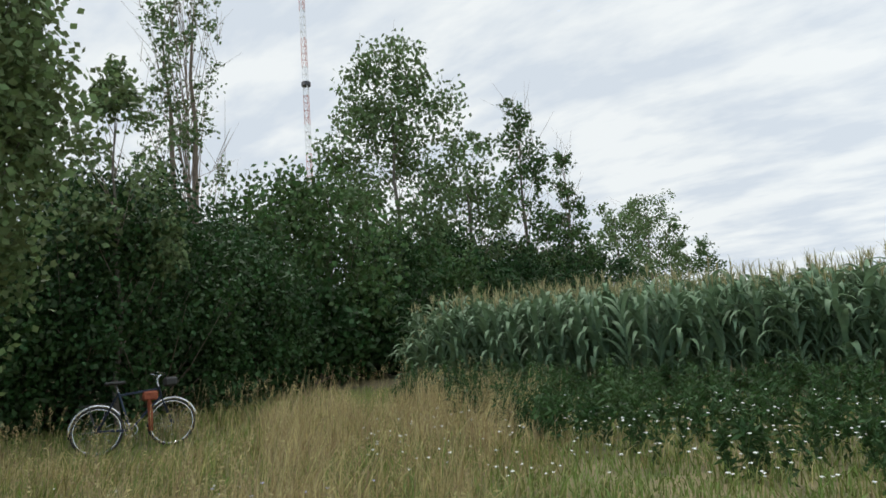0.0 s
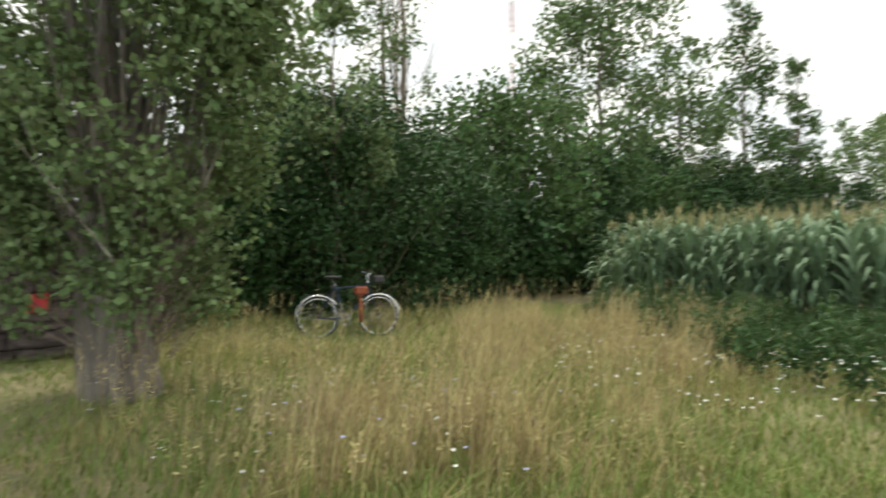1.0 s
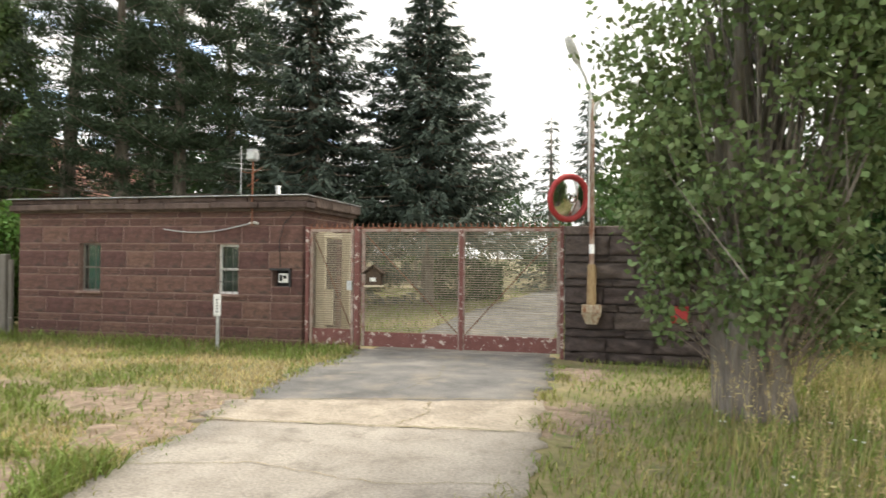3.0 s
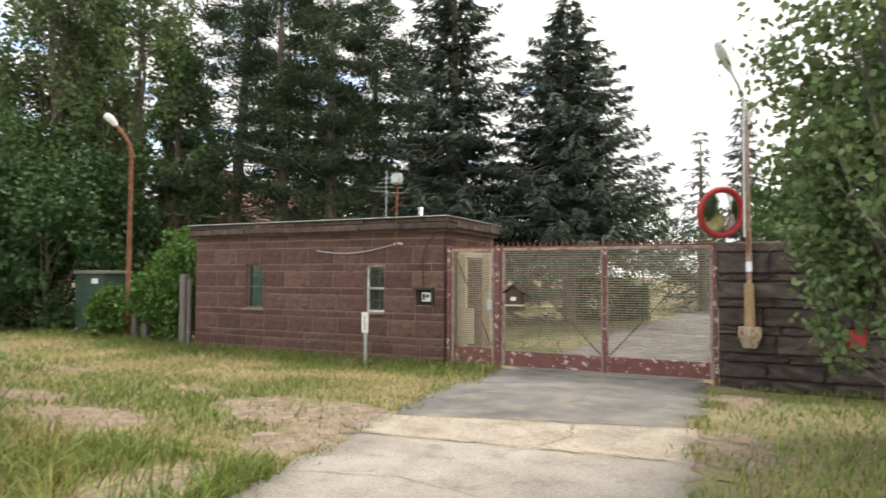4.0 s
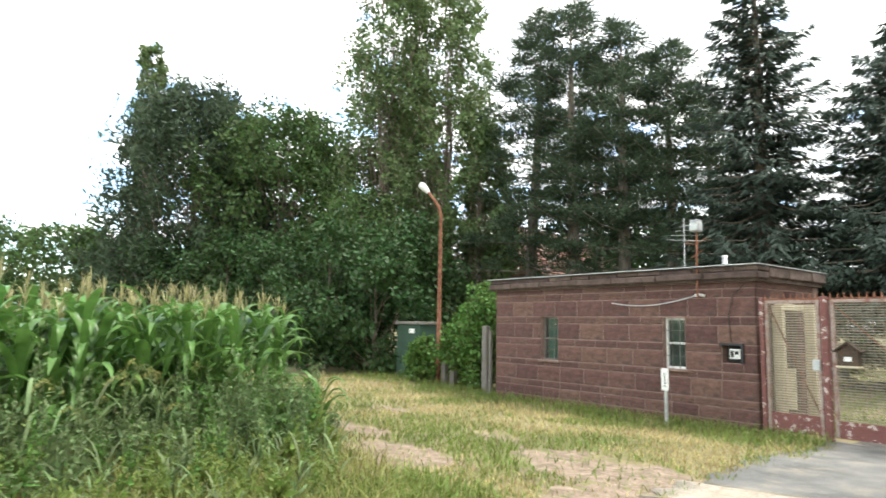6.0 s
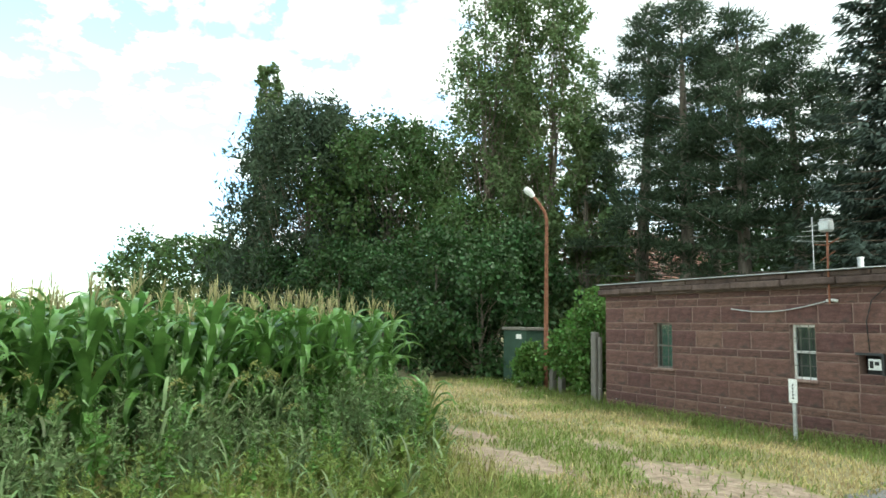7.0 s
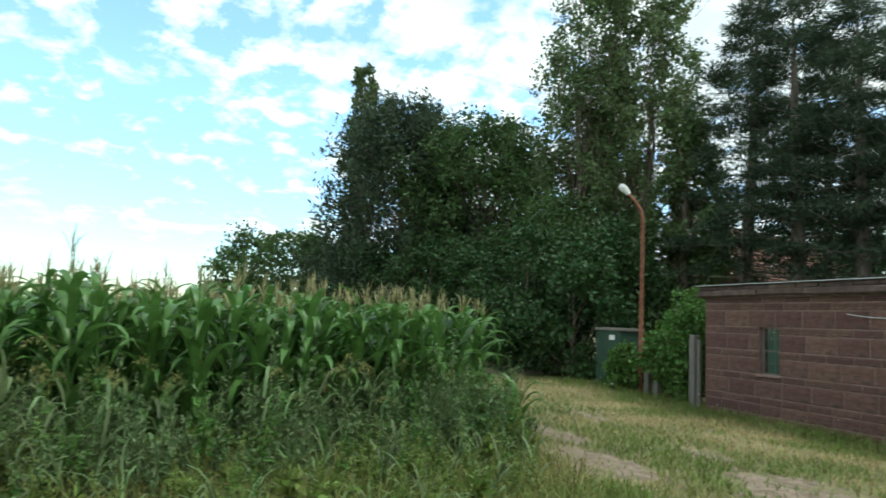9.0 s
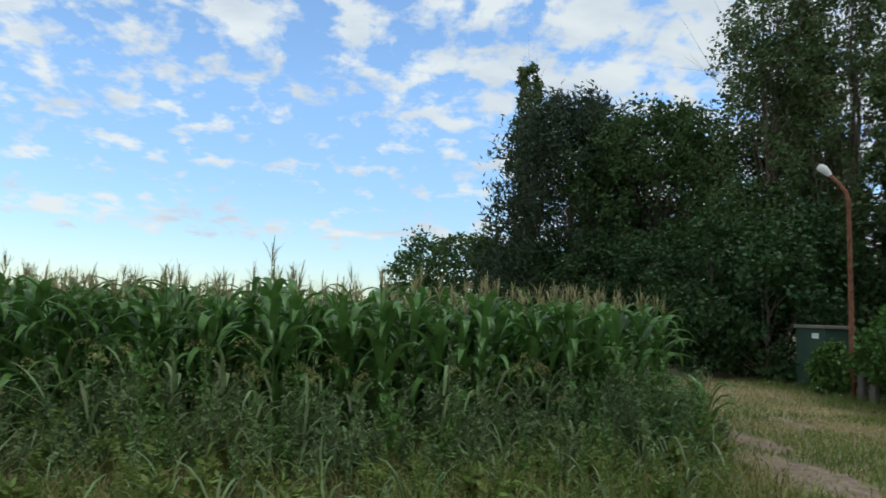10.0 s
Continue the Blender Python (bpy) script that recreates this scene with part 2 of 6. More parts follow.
M_BLACK = material("black_rubber", ((0.02, 0.02, 0.02), (0.035, 0.035, 0.035)), rough=0.7, bump=0.1)
M_BIKEBLUE = material("dark_blue_frame_enamel", ((0.02, 0.03, 0.06), (0.03, 0.045, 0.08)), rough=0.3, bump=0)
M_CHROME = material("bicycle_chrome", ((0.6, 0.6, 0.6), (0.7, 0.7, 0.7)), rough=0.25, metal=1.0, bump=0)
M_ORANGE = material("orange_bag_cloth", ((0.24, 0.06, 0.03), (0.31, 0.09, 0.042)), scale=9, rough=0.85, bump=0.3)
M_MASTRED = material("mast_red", ((0.42, 0.20, 0.17), (0.48, 0.24, 0.20)), bump=0)
M_MASTWHITE = material("mast_white", ((0.6, 0.6, 0.6), (0.7, 0.7, 0.7)), bump=0)
M_BLIND = material("green_window_blind", ((0.035, 0.085, 0.07), (0.09, 0.165, 0.14)), scale=3, rough=0.7, bump=0.1, stretch=(1, 1, 6))


# dark grey put behind W2's glass so that its panes look dim
M_PANEBACK = material("dark_pane_backing", ((0.03, 0.034, 0.032), (0.075, 0.08, 0.075)), scale=5, rough=0.8, bump=0.1, stretch=(4, 4, 1))


def shiny(name, colour, rough, metal=0.0, glass=False):
    m = bpy.data.materials.new(name)
    m.use_nodes = True
    b = m.node_tree.nodes["Principled BSDF"]
    b.inputs["Base Color"].default_value = (*colour, 1)
    b.inputs["Roughness"].default_value, b.inputs["Metallic"].default_value = rough, metal
    if glass:
        b.inputs["Transmission Weight"].default_value = 1.0
    return m


M_MIRROR = shiny("mirror_face", (0.75, 0.78, 0.78), 0.04, 1.0)
M_GLASS = shiny("window_glass", (0.8, 0.9, 0.88), 0.03, glass=True)


def ground_material():
    """Soil with sparse turf: green, straw and sandy patches at two scales."""
    m = material("turf_and_sandy_soil", ((0.10, 0.105, 0.04), (0.16, 0.145, 0.065), (0.25, 0.20, 0.11), (0.33, 0.265, 0.18)), scale=0.55, rough=1.0, bump=0.9, fine=16, spots=((0.085, 0.10, 0.035), 1.1, 0.52, 0.66))
    return m


M_GROUND = ground_material()
M_SAND = material("bare_sandy_earth", ((0.125, 0.088, 0.062), (0.215, 0.158, 0.115), (0.30, 0.232, 0.175)), scale=5.5, rough=1.0, bump=0.9, fine=26, spots=((0.105, 0.105, 0.045), 4.5, 0.54, 0.64))


# ---- builders ----
RS = np.random.RandomState(7)


def fast_mesh(name, verts, faces, smooth=False):
    """A mesh from arrays; all faces have the same number of corners."""
    verts, faces = np.asarray(verts, np.float32).reshape(-1, 3), np.asarray(faces, np.int32)
    me = bpy.data.meshes.new(name)
    m, k = faces.shape
    me.vertices.add(len(verts))
    me.vertices.foreach_set("co", verts.ravel())
    me.loops.add(m * k)
    me.loops.foreach_set("vertex_index", faces.ravel())
    me.polygons.add(m)
    me.polygons.foreach_set("loop_start", np.arange(m, dtype=np.int32) * k)
    if smooth:
        me.polygons.foreach_set("use_smooth", np.ones(m, dtype=bool))
    me.update(calc_edges=True)
    return me


def part(name, data, mat, parent=None, label="", at=None):
    """Links a bmesh or mesh as one object, under a thing or a part."""
    if isinstance(data, bmesh.types.BMesh):
        me = bpy.data.meshes.new(name)
        data.to_mesh(me)
        data.free()
    else:
        me = data
    if mat and not me.materials:
        me.materials.append(mat)
    ob = new(name, me)
    if parent:
        ob.parent = parent
    if at is not None:
        ob.matrix_basis = at
    if label:
        ob["label"] = label
    return ob


def thing(name, at, label, category, group="", kind=""):
    ob = new(name)
    ob.matrix_basis = at if isinstance(at, Matrix) else pose(*at)
    return tagged(ob, label, category, group, kind)


def box(bm, x0, x1, y0, y1, z0, z1, bevel=0.0, m=None):
    r = bmesh.ops.create_cube(bm, size=1, matrix=(m or Matrix()) @ Matrix.LocRotScale(((x0 + x1) / 2, (y0 + y1) / 2, (z0 + z1) / 2), None, (x1 - x0, y1 - y0, z1 - z0)))
    if bevel:
        es = list({e for v in r["verts"] for e in v.link_edges})
        bmesh.ops.bevel(bm, geom=es, offset=bevel, segments=1, affect="EDGES", profile=0.5)
    return bm


def boxes(*rows, bevel=0.0):
    bm = bmesh.new()
    for r in rows:
        box(bm, *r, bevel=bevel)
    return bm


def tube(points, radii, sides=8, caps=True):
    """verts, quads of a tube along points."""
    pts = [Vector(p) for p in points]
    if not hasattr(radii, "__len__"):
        radii = [radii] * len(pts)
    V, F = [], []
    ref = Vector((0, 0, 1)) if abs((pts[-1] - pts[0]).normalized().z) < 0.9 else Vector((1, 0, 0))
    for i, p in enumerate(pts):
        d = (pts[min(i + 1, len(pts) - 1)] - pts[max(i - 1, 0)]).normalized()
        a = d.cross(ref).normalized()
        b = d.cross(a)
        for s in range(sides):
            w = 2 * math.pi * s / sides
            V.append(p + (a * math.cos(w) + b * math.sin(w)) * radii[i])
    for i in range(len(pts) - 1):
        for s in range(sides):
            t = (s + 1) % sides
            F.append((i * sides + s, i * sides + t, (i + 1) * sides + t, (i + 1) * sides + s))
    if caps:
        for base, c in ((0, pts[0]), ((len(pts) - 1) * sides, pts[-1])):
            for s in range(1, sides - 2, 2):
                F.append((base, base + s, base + s + 1, base + s + 2))
    return [tuple(v) for v in V], F


def tubes(rows, sides=8):
    """One mesh of several tubes: rows of (points, radii)."""
    V, F = [], []
    for pts, rad in rows:
        v, f = tube(pts, rad, sides)
        F += [tuple(i + len(V) for i in q) for q in f]
        V += v
    return fast_mesh("tubes", V, F, True)


def ring_tube(r, thick, sides=8, around=36):
    V, F = [], []
    for i in range(around):
        a = 2 * math.pi * i / around
        for s in range(sides):
            w = 2 * math.pi * s / sides
            q = r + thick * math.cos(w)
            V.append((q * math.cos(a), thick * math.sin(w), q * math.sin(a)))
    for i in range(around):
        for s in range(sides):
            j, t = (i + 1) % around, (s + 1) % sides
            F.append((i * sides + s, i * sides + t, j * sides + t, j * sides + s))
    return fast_mesh("ring", V, F, True)


def leaf_quads(centres, length, width, rs, droop=0.3, flat=0.0):
    """Rhombic leaves, slightly folded along the midrib is left to the light; random facing. centres (n,3)."""
    n = len(centres)
    d = rs.normal(size=(n, 3))
    d[:, 2] = d[:, 2] * (1 - flat) - droop
    d /= np.linalg.norm(d, axis=1)[:, None]
    u = rs.normal(size=(n, 3))
    u[:, 2] *= 1 - flat
    s = np.cross(d, u)
    if flat:
        s[:, 2] *= 1 - flat
    s /= np.linalg.norm(s, axis=1)[:, None] + 1e-9
    L = length * rs.uniform(0.65, 1.25, (n, 1))
    W = width * rs.uniform(0.7, 1.2, (n, 1))
    c = np.asarray(centres)
    V = np.stack([c, c + d * L * 0.45 + s * W * 0.5, c + d * L, c + d * L * 0.45 - s * W * 0.5], 1).reshape(-1, 3)
    return V, np.arange(4 * n).reshape(n, 4)


def broadleaf(name, x, y, H, profile, label, mat, lobes=26, leaves=9000, size=0.12, trunk=0.12, bare=0.15, lobe=0.16, seed=1, squash=1.0, aspect=0.72, twigs=0, lean=(0, 0), bark=None, droop=0.3, stems=1, category="tree", shell=0.5, group="", sparse=0.0, steep=1.0, taper=0.8, thin=0.22, split=False, spread_=0.24):
    """A tree: stems, limbs to the lobes of its crown, and single leaves in the lobes. profile(h) is the crown's radius at the height fraction h."""
    rs = np.random.RandomState(seed)
    ob = thing(name, (x, y, 0), label, category, group)
    lean = Vector((lean[0], lean[1], 0))
    rows = []
    tops = []
    for k in range(stems):
        off = Vector((rs.uniform(-1, 1), rs.uniform(-1, 1), 0)) * trunk * 1.3 * (stems > 1)
        pts, rad = [], []
        for i in range(9):
            f = i / 8
            wob = Vector((rs.uniform(-1, 1), rs.uniform(-1, 1), 0)) * 0.012 * H * (0 < i)
            pts.append(off * (1 + 2.2 * f * (stems > 1)) + wob * 0.6 + lean * f + Vector((0, 0, H * 0.93 * f * (1 - 0.12 * k))))
            rad.append(trunk * (1.35 if i == 0 else 1.0) * (1 - f) ** taper / (1 + 0.35 * (stems > 1)) + 0.006)
        rows.append((pts, rad))
        tops.append(pts)
    for row in rows:
        part("trunk" if stems == 1 else "stem", tubes([row], 10), bark or M_BARK, ob)
    cs, limb = [], []
    for i in range(lobes):
        f = bare + (1 - bare) * ((i + rs.uniform(0, 1)) / lobes) ** 0.9
        r = profile(f)
        a = rs.uniform(0, 2 * math.pi) + i * 2.4
        q = r * (0.25 + 0.65 * math.sqrt(rs.uniform(0, 1)))
        c = np.array([q * math.cos(a), q * math.sin(a), f * H]) + np.array(lean) * f
        lr = max(lobe * H * rs.uniform(0.55, 1.15) * (0.35 + 0.65 * min(1, r / (0.22 * H))), 0.22)
        cs.append((c, lr))
        z0 = max(0.04 * H, c[2] - q * rs.uniform(0.9, 1.8) * steep - 0.06 * H)
        p0 = Vector((lean.x * z0 / H, lean.y * z0 / H, z0))
        c = Vector(c)
        mid = p0.lerp(c, 0.5) + Vector((0, 0, -0.1 * q))
        r0 = trunk * thin * (1 - f) + 0.010
        limb.append(([p0, mid, c], [r0, r0 * 0.6, r0 * 0.25]))
    for _ in range(twigs):
        c, lr = cs[rs.randint(len(cs))]
        p = Vector(c) + Vector(rs.normal(size=3)) * lr * 0.6
        limb.append(([p, p + Vector((rs.normal() * 0.05, rs.normal() * 0.05, rs.uniform(0.06, 0.13))) * H], [0.011, 0.003]))
    if split:
        for row in limb[:lobes]:
            part("limb", tubes([row], 5), bark or M_TWIG, ob)
        limb = limb[lobes:]
    if limb:
        tagged(part("branchwork", tubes(limb, 5), bark or M_TWIG, ob), kind="stuff")
    vol = np.array([lr ** 2 for _, lr in cs])
    cnt = (leaves * vol / vol.sum()).astype(int)
    P = []
    for (c, lr), n in zip(cs, cnt):
        if rs.uniform() < sparse:
            n = n // 5
        k = max(3, n // 14)
        d = rs.normal(size=(k, 3))
        d /= np.linalg.norm(d, axis=1)[:, None]
        g = c + d * lr * (rs.uniform(0, 1, (k, 1)) ** shell) * np.array([1, 1, squash])
        pick = rs.randint(0, k, n)
        P.append(g[pick] + rs.normal(size=(n, 3)) * lr * spread_)
    P = np.concatenate(P)
    P = P[P[:, 2] > 0.03]
    V, F = leaf_quads(P, size, size * aspect, rs, droop)
    part("crown", fast_mesh("leaves", V, F), mat, ob)
    return ob


def conifer(name, x, y, H, R, label, mat, seed=1, levels=34, per=9, sprays=36, bare=0.03, power=0.85, spray=0.42, ragged=0.25, group="", fall=0.30, slim=0.27):
    """A spruce: a straight trunk, whorls of drooping boughs, and hanging sprays of needles."""
    rs = np.random.RandomState(seed)
    ob = thing(name, (x, y, 0), label, "tree", group)
    part("trunk", tubes([([(0, 0, 0), (0, 0, H * 0.5), (0, 0, H)], [0.022 * H, 0.013 * H, 0.01])], 8), M_BARK, ob)
    P, D, limb = [], [], []
    for i in range(levels):
        f = (i + rs.uniform(-0.3, 0.3)) / levels
        z = H * (bare + (1 - bare) * max(0, f))
        r = R * max(0.03, 1 - f) ** power
        n = max(4, int(per * (0.5 + 0.6 * (1 - f))))
        for k in range(n):
            a = 2 * math.pi * (k + rs.uniform(-0.35, 0.35)) / n + i * 1.1
            rr = r * rs.uniform(1 - ragged * 1.6, 1 + ragged * 0.6)
            d = np.array([math.cos(a), math.sin(a), 0])
            drop = fall * rr * (1 - 0.9 * f)
            side = np.array([-d[1], d[0], 0])
            m = max(6, int(sprays * rr / R) + 5)
            s = rs.uniform(0.08, 1, m) ** 0.75
            zz = z - drop * np.sin(s * 2.1) * 1.05 + 0.10 * rr * s ** 3
            w = rs.uniform(-1, 1, m) * 0.30 * rr * (1.05 - s)
            c = np.outer(s * rr, d) + np.outer(w, side)
            c[:, 2] += zz - rs.uniform(0, 0.05, m) * rr
            P.append(c)
            dd = np.outer(rs.uniform(0.4, 1.1, m), d) + np.outer(np.sign(w) * rs.uniform(0.2, 0.9, m), side)
            dd[:, 2] = rs.uniform(-0.55, 0.12, m)
            D.append(dd)
            if f < 0.8:
                e = Vector(d) * rr * 0.85
                limb.append(([(0, 0, z), (e.x * 0.5, e.y * 0.5, z - drop * 0.75), (e.x, e.y, z - drop * 0.9)], [0.03, 0.02, 0.006]))
    tagged(part("branchwork", tubes(limb, 4), M_TWIG, ob), kind="stuff")
    P, D = np.concatenate(P), np.concatenate(D)
    D /= np.linalg.norm(D, axis=1)[:, None]
    n = len(P)
    up = rs.normal(size=(n, 3)) * 0.35 + np.array([0, 0, 1])
    S = np.cross(D, up)
    S /= np.linalg.norm(S, axis=1)[:, None]
    L, W = spray * rs.uniform(0.5, 1.2, (n, 1)), spray * slim * rs.uniform(0.6, 1.2, (n, 1))
    hang = np.array([0, 0, -1.0]) * L * 0.22
    V = np.stack([P, P + D * L * 0.4 + S * W * 0.5, P + D * L + hang, P + D * L * 0.4 - S * W * 0.5], 1).reshape(-1, 3)
    part("crown", fast_mesh("needles", V, np.arange(4 * n).reshape(n, 4)), mat, ob)
    return ob


def pine_tree(x, y, H, R, label, seed, boughs=46, bare=0.3, tufts=11, needles=52, group=""):
    """An Austrian pine: a bare lower trunk, rising boughs, and rounded tufts of stiff needles on their twigs."""
    rs = np.random.RandomState(seed)
    ob = thing("pine", (x, y, 0), label, "tree", group)
    sway = rs.normal(size=2) * 0.02 * H
    part("trunk", tubes([([(0, 0, -0.1), (sway[0] * 0.3, sway[1] * 0.3, H * 0.35), (sway[0], sway[1], H * 0.7), (sway[0] * 1.1, sway[1] * 1.1, H * 0.97)], [0.021 * H, 0.016 * H, 0.009 * H, 0.012])], 9), M_BARK, ob)
    limb, P, D = [], [], []
    for i in range(boughs):
        f = (i + rs.uniform(0, 1)) / boughs
        z = H * (bare + (0.985 - bare) * f ** 0.9)
        shape = min(1.0, 0.7 + 1.6 * f) * (1 - max(0, (f - 0.25) / 0.75) ** 1.9 * 0.86)
        r = R * shape * rs.uniform(0.55, 1.12)
        a = i * 2.4 + rs.uniform(-0.5, 0.5)
        d = np.array([math.cos(a), math.sin(a), 0.0])
        side = np.array([-d[1], d[0], 0.0])
        rise = r * rs.uniform(-0.12, 0.16) + 0.3 * r * f
        base = np.array([sway[0] * f, sway[1] * f, z])
        tip = base + d * r + np.array([0, 0, rise])
        mid = base + d * r * 0.5 + np.array([0, 0, rise * 0.15])
        limb.append(([tuple(base), tuple(mid), tuple(tip)], [0.045 * (1.1 - f), 0.03 * (1.1 - f), 0.008]))
        n = max(3, int(tufts * (0.4 + 0.8 * r / R) * (0.45 if z < 0.32 * H else 1.0)))
        for k in range(n):
            g = rs.uniform(0.25, 1.0) ** 0.7
            c = base * (1 - g) + tip * g - np.array([0, 0, rise * 0.7 * g * (1 - g)]) + side * rs.normal() * 0.26 * r * (1.15 - 0.5 * g) + np.array([0, 0, rs.uniform(-0.04, 0.16)])
            m = int(needles * rs.uniform(0.7, 1.3))
            v = rs.normal(size=(m, 3)) + d * 0.35 + np.array([0, 0, 0.45])
            v /= np.linalg.norm(v, axis=1)[:, None]
            P.append(c + v * rs.uniform(0.0, 0.30, (m, 1)) * np.array([1.6, 1.6, 0.55]))
            D.append(v)
    tagged(part("branchwork", tubes(limb, 5), M_BARK, ob), kind="stuff")
    P, D = np.concatenate(P), np.concatenate(D)
    n = len(P)
    S = np.cross(D, rs.normal(size=(n, 3)))
    S /= np.linalg.norm(S, axis=1)[:, None] + 1e-9
    L, W = rs.uniform(0.16, 0.34, (n, 1)), rs.uniform(0.03, 0.055, (n, 1))
    V = np.stack([P, P + D * L * 0.5 + S * W * 0.5, P + D * L, P + D * L * 0.5 - S * W * 0.5], 1).reshape(-1, 3)
    part("crown", fast_mesh("needles", V, np.arange(4 * n).reshape(n, 4)), M_PINE, ob)
    return ob


def ribbon(pts, widths, side, fold=0.0):
    """verts and quads of a leaf blade, folded along its midrib when fold is set."""
    V, F = [], []
    k = 3 if fold else 2
    for p, w in zip(pts, widths):
        p, s = Vector(p), Vector(side)
        V += [p - s * w / 2 + Vector((0, 0, fold * w)), p, p + s * w / 2 + Vector((0, 0, fold * w))] if fold else [p - s * w / 2, p + s * w / 2]
    for i in range(len(pts) - 1):
        for j in range(k - 1):
            F.append((i * k + j, i * k + j + 1, (i + 1) * k + j + 1, (i + 1) * k + j))
    return [tuple(v) for v in V], F


def corn_leaf(length, width, up, rs, segs=7, fold=0.25):
    """A maize leaf from the stalk outwards along +x: it rises, arches over and hangs."""
    pts, wid = [], []
    ang = up
    p = Vector((0.012, 0, 0))
    bend = rs.uniform(0.20, 0.62) * 7 / segs
    for i in range(segs + 1):
        f = i / segs
        pts.append(p.copy())
        wid.append(width * (0.55 + 1.1 * f - 0.2 * f * f if f < 0.45 else 1.0 * (1 - f) ** 0.7 * 1.45) + 0.004)
        p = p + Vector((math.cos(ang), 0.06 * math.sin(5 * f), math.sin(ang))) * length / segs
        ang -= bend * (0.4 + 1.3 * f)
    return ribbon(pts, wid, (0, 1, 0), fold)


def corn_geometry(h, rs, rich=True):
    """stalk, list of leaves with their poses, tassel: as (verts, quads)."""
    stalk = tube([(0, 0, 0), (rs.normal() * 0.012, rs.normal() * 0.012, h * 0.5), (rs.normal() * 0.02, rs.normal() * 0.02, h * 0.97)], [0.014, 0.012, 0.006], 5 if rich else 3, False)
    leaves = []
    n = 12 if rich else 9
    a0 = rs.uniform(0, math.pi)
    for i in range(n):
        f = (i + 0.6) / n
        a = a0 + (i % 2) * math.pi + rs.normal() * 0.35
        ln = (0.58 + 0.42 * math.sin(math.pi * min(1, f * 0.9 + 0.1))) * rs.uniform(0.85, 1.1)
        v, q = corn_leaf(ln, 0.122 * rs.uniform(0.85, 1.15), rs.uniform(1.0, 1.38), rs, 7 if rich else 5, 0.22 if rich else 0)
        leaves.append((v, q, (h * (0.06 + 0.78 * f), a)))
    tv, tf = [], []
    for i in range(9 if rich else 5):
        a, b = rs.uniform(0, 6.28), rs.uniform(0.1, 0.75) * (i > 0)
        tip = Vector((math.sin(b) * math.cos(a), math.sin(b) * math.sin(a), math.cos(b))) * rs.uniform(0.17, 0.34)
        p0 = Vector((0, 0, h * 0.93 + 0.012 * i))
        v, q = ribbon([p0, p0 + tip * 0.55 + Vector((0, 0, 0.02)), p0 + tip - Vector((0, 0, 0.03 * b * 2))], [0.010, 0.012, 0.004], (math.sin(a), -math.cos(a), 0))
        tf += [tuple(j + len(tv) for j in g) for g in q]
        tv += v
    return stalk, leaves, (tv, tf)


def merged(parts_list):
    V, F = [], []
    o = 0
    for v, q in parts_list:
        V.append(np.asarray(v, np.float32))
        F.append(np.asarray(q, np.int32) + o)
        o += len(v)
    return np.concatenate(V), np.concatenate(F)


def turned(v, z, a, pitch=0.0):
    v = np.asarray(v, np.float32)
    c, s = math.cos(a), math.sin(a)
    return np.stack([v[:, 0] * c - v[:, 1] * s, v[:, 0] * s + v[:, 1] * c, v[:, 2] + z], 1)


def scatter(templates, places, rs, low=0.85, high=1.15, tilt=0.06, wind=0.0):
    """One vertex and face array: templates (verts, quads) set at places (n,2 or n,3), turned and scaled."""
    Vs, Fs, o = [], [], 0
    pick = rs.randint(0, len(templates), len(places))
    for t, (v, q) in enumerate(templates):
        at = np.asarray(places)[pick == t]
        n = len(at)
        if not n:
            continue
        v, q = np.asarray(v, np.float32), np.asarray(q, np.int32)
        a, s = rs.uniform(0, 6.283, n), rs.uniform(low, high, n)
        c, d = np.cos(a)[:, None], np.sin(a)[:, None]
        X = (v[None, :, 0] * c - v[None, :, 1] * d) * s[:, None]
        Y = (v[None, :, 0] * d + v[None, :, 1] * c) * s[:, None]
        Z = np.repeat(v[None, :, 2], n, 0) * s[:, None]
        X = X + Z * (rs.normal(size=(n, 1)) * tilt + wind) + at[:, 0:1]
        Y = Y + Z * rs.normal(size=(n, 1)) * tilt + at[:, 1:2]
        if at.shape[1] > 2:
            Z = Z + at[:, 2:3]
        Vs.append(np.stack([X, Y, Z], 2).reshape(-1, 3))
        Fs.append((q[None] + (np.arange(n) * len(v))[:, None, None]).reshape(-1, q.shape[1]) + o)
        o += n * len(v)
    return np.concatenate(Vs), np.concatenate(Fs)


def blades(xy, h, rs, width=0.006, lean=0.35, wind=0.12):
    """Grass blades: two quads each, bent over. xy (n,2), h (n,)."""
    n = len(xy)
    a = rs.uniform(0, 6.283, n)
    side = np.stack([np.cos(a), np.sin(a), np.zeros(n)], 1)
    b = rs.normal(size=(n, 2)) * lean
    b[:, 0] += wind
    w = (width * rs.uniform(0.6, 1.4, n))[:, None]
    h = h[:, None]
    p0 = np.concatenate([xy, dip(xy[:, 0:1], xy[:, 1:2]) - 0.01], 1)
    p1 = p0 + np.concatenate([b * h * 0.28, h * 0.6], 1)
    p2 = p0 + np.concatenate([b * h * 0.95, h * (1 - 0.25 * np.minimum(1, (b ** 2).sum(1))[:, None])], 1)
    V = np.stack([p0 - side * w, p0 + side * w, p1 - side * w * 0.8, p1 + side * w * 0.8, p2 - side * w * 0.15, p2 + side * w * 0.15], 1).reshape(-1, 3)
    o = (np.arange(n) * 6)[:, None]
    F = np.concatenate([o + np.array([[0, 1, 3, 2]]), o + np.array([[2, 3, 5, 4]])])
    return V, F


def stuff(name, V, F, mat, label, category, smooth=False):
    return tagged(part(name, fast_mesh(name, V, F, smooth), mat), label, category, kind="stuff")


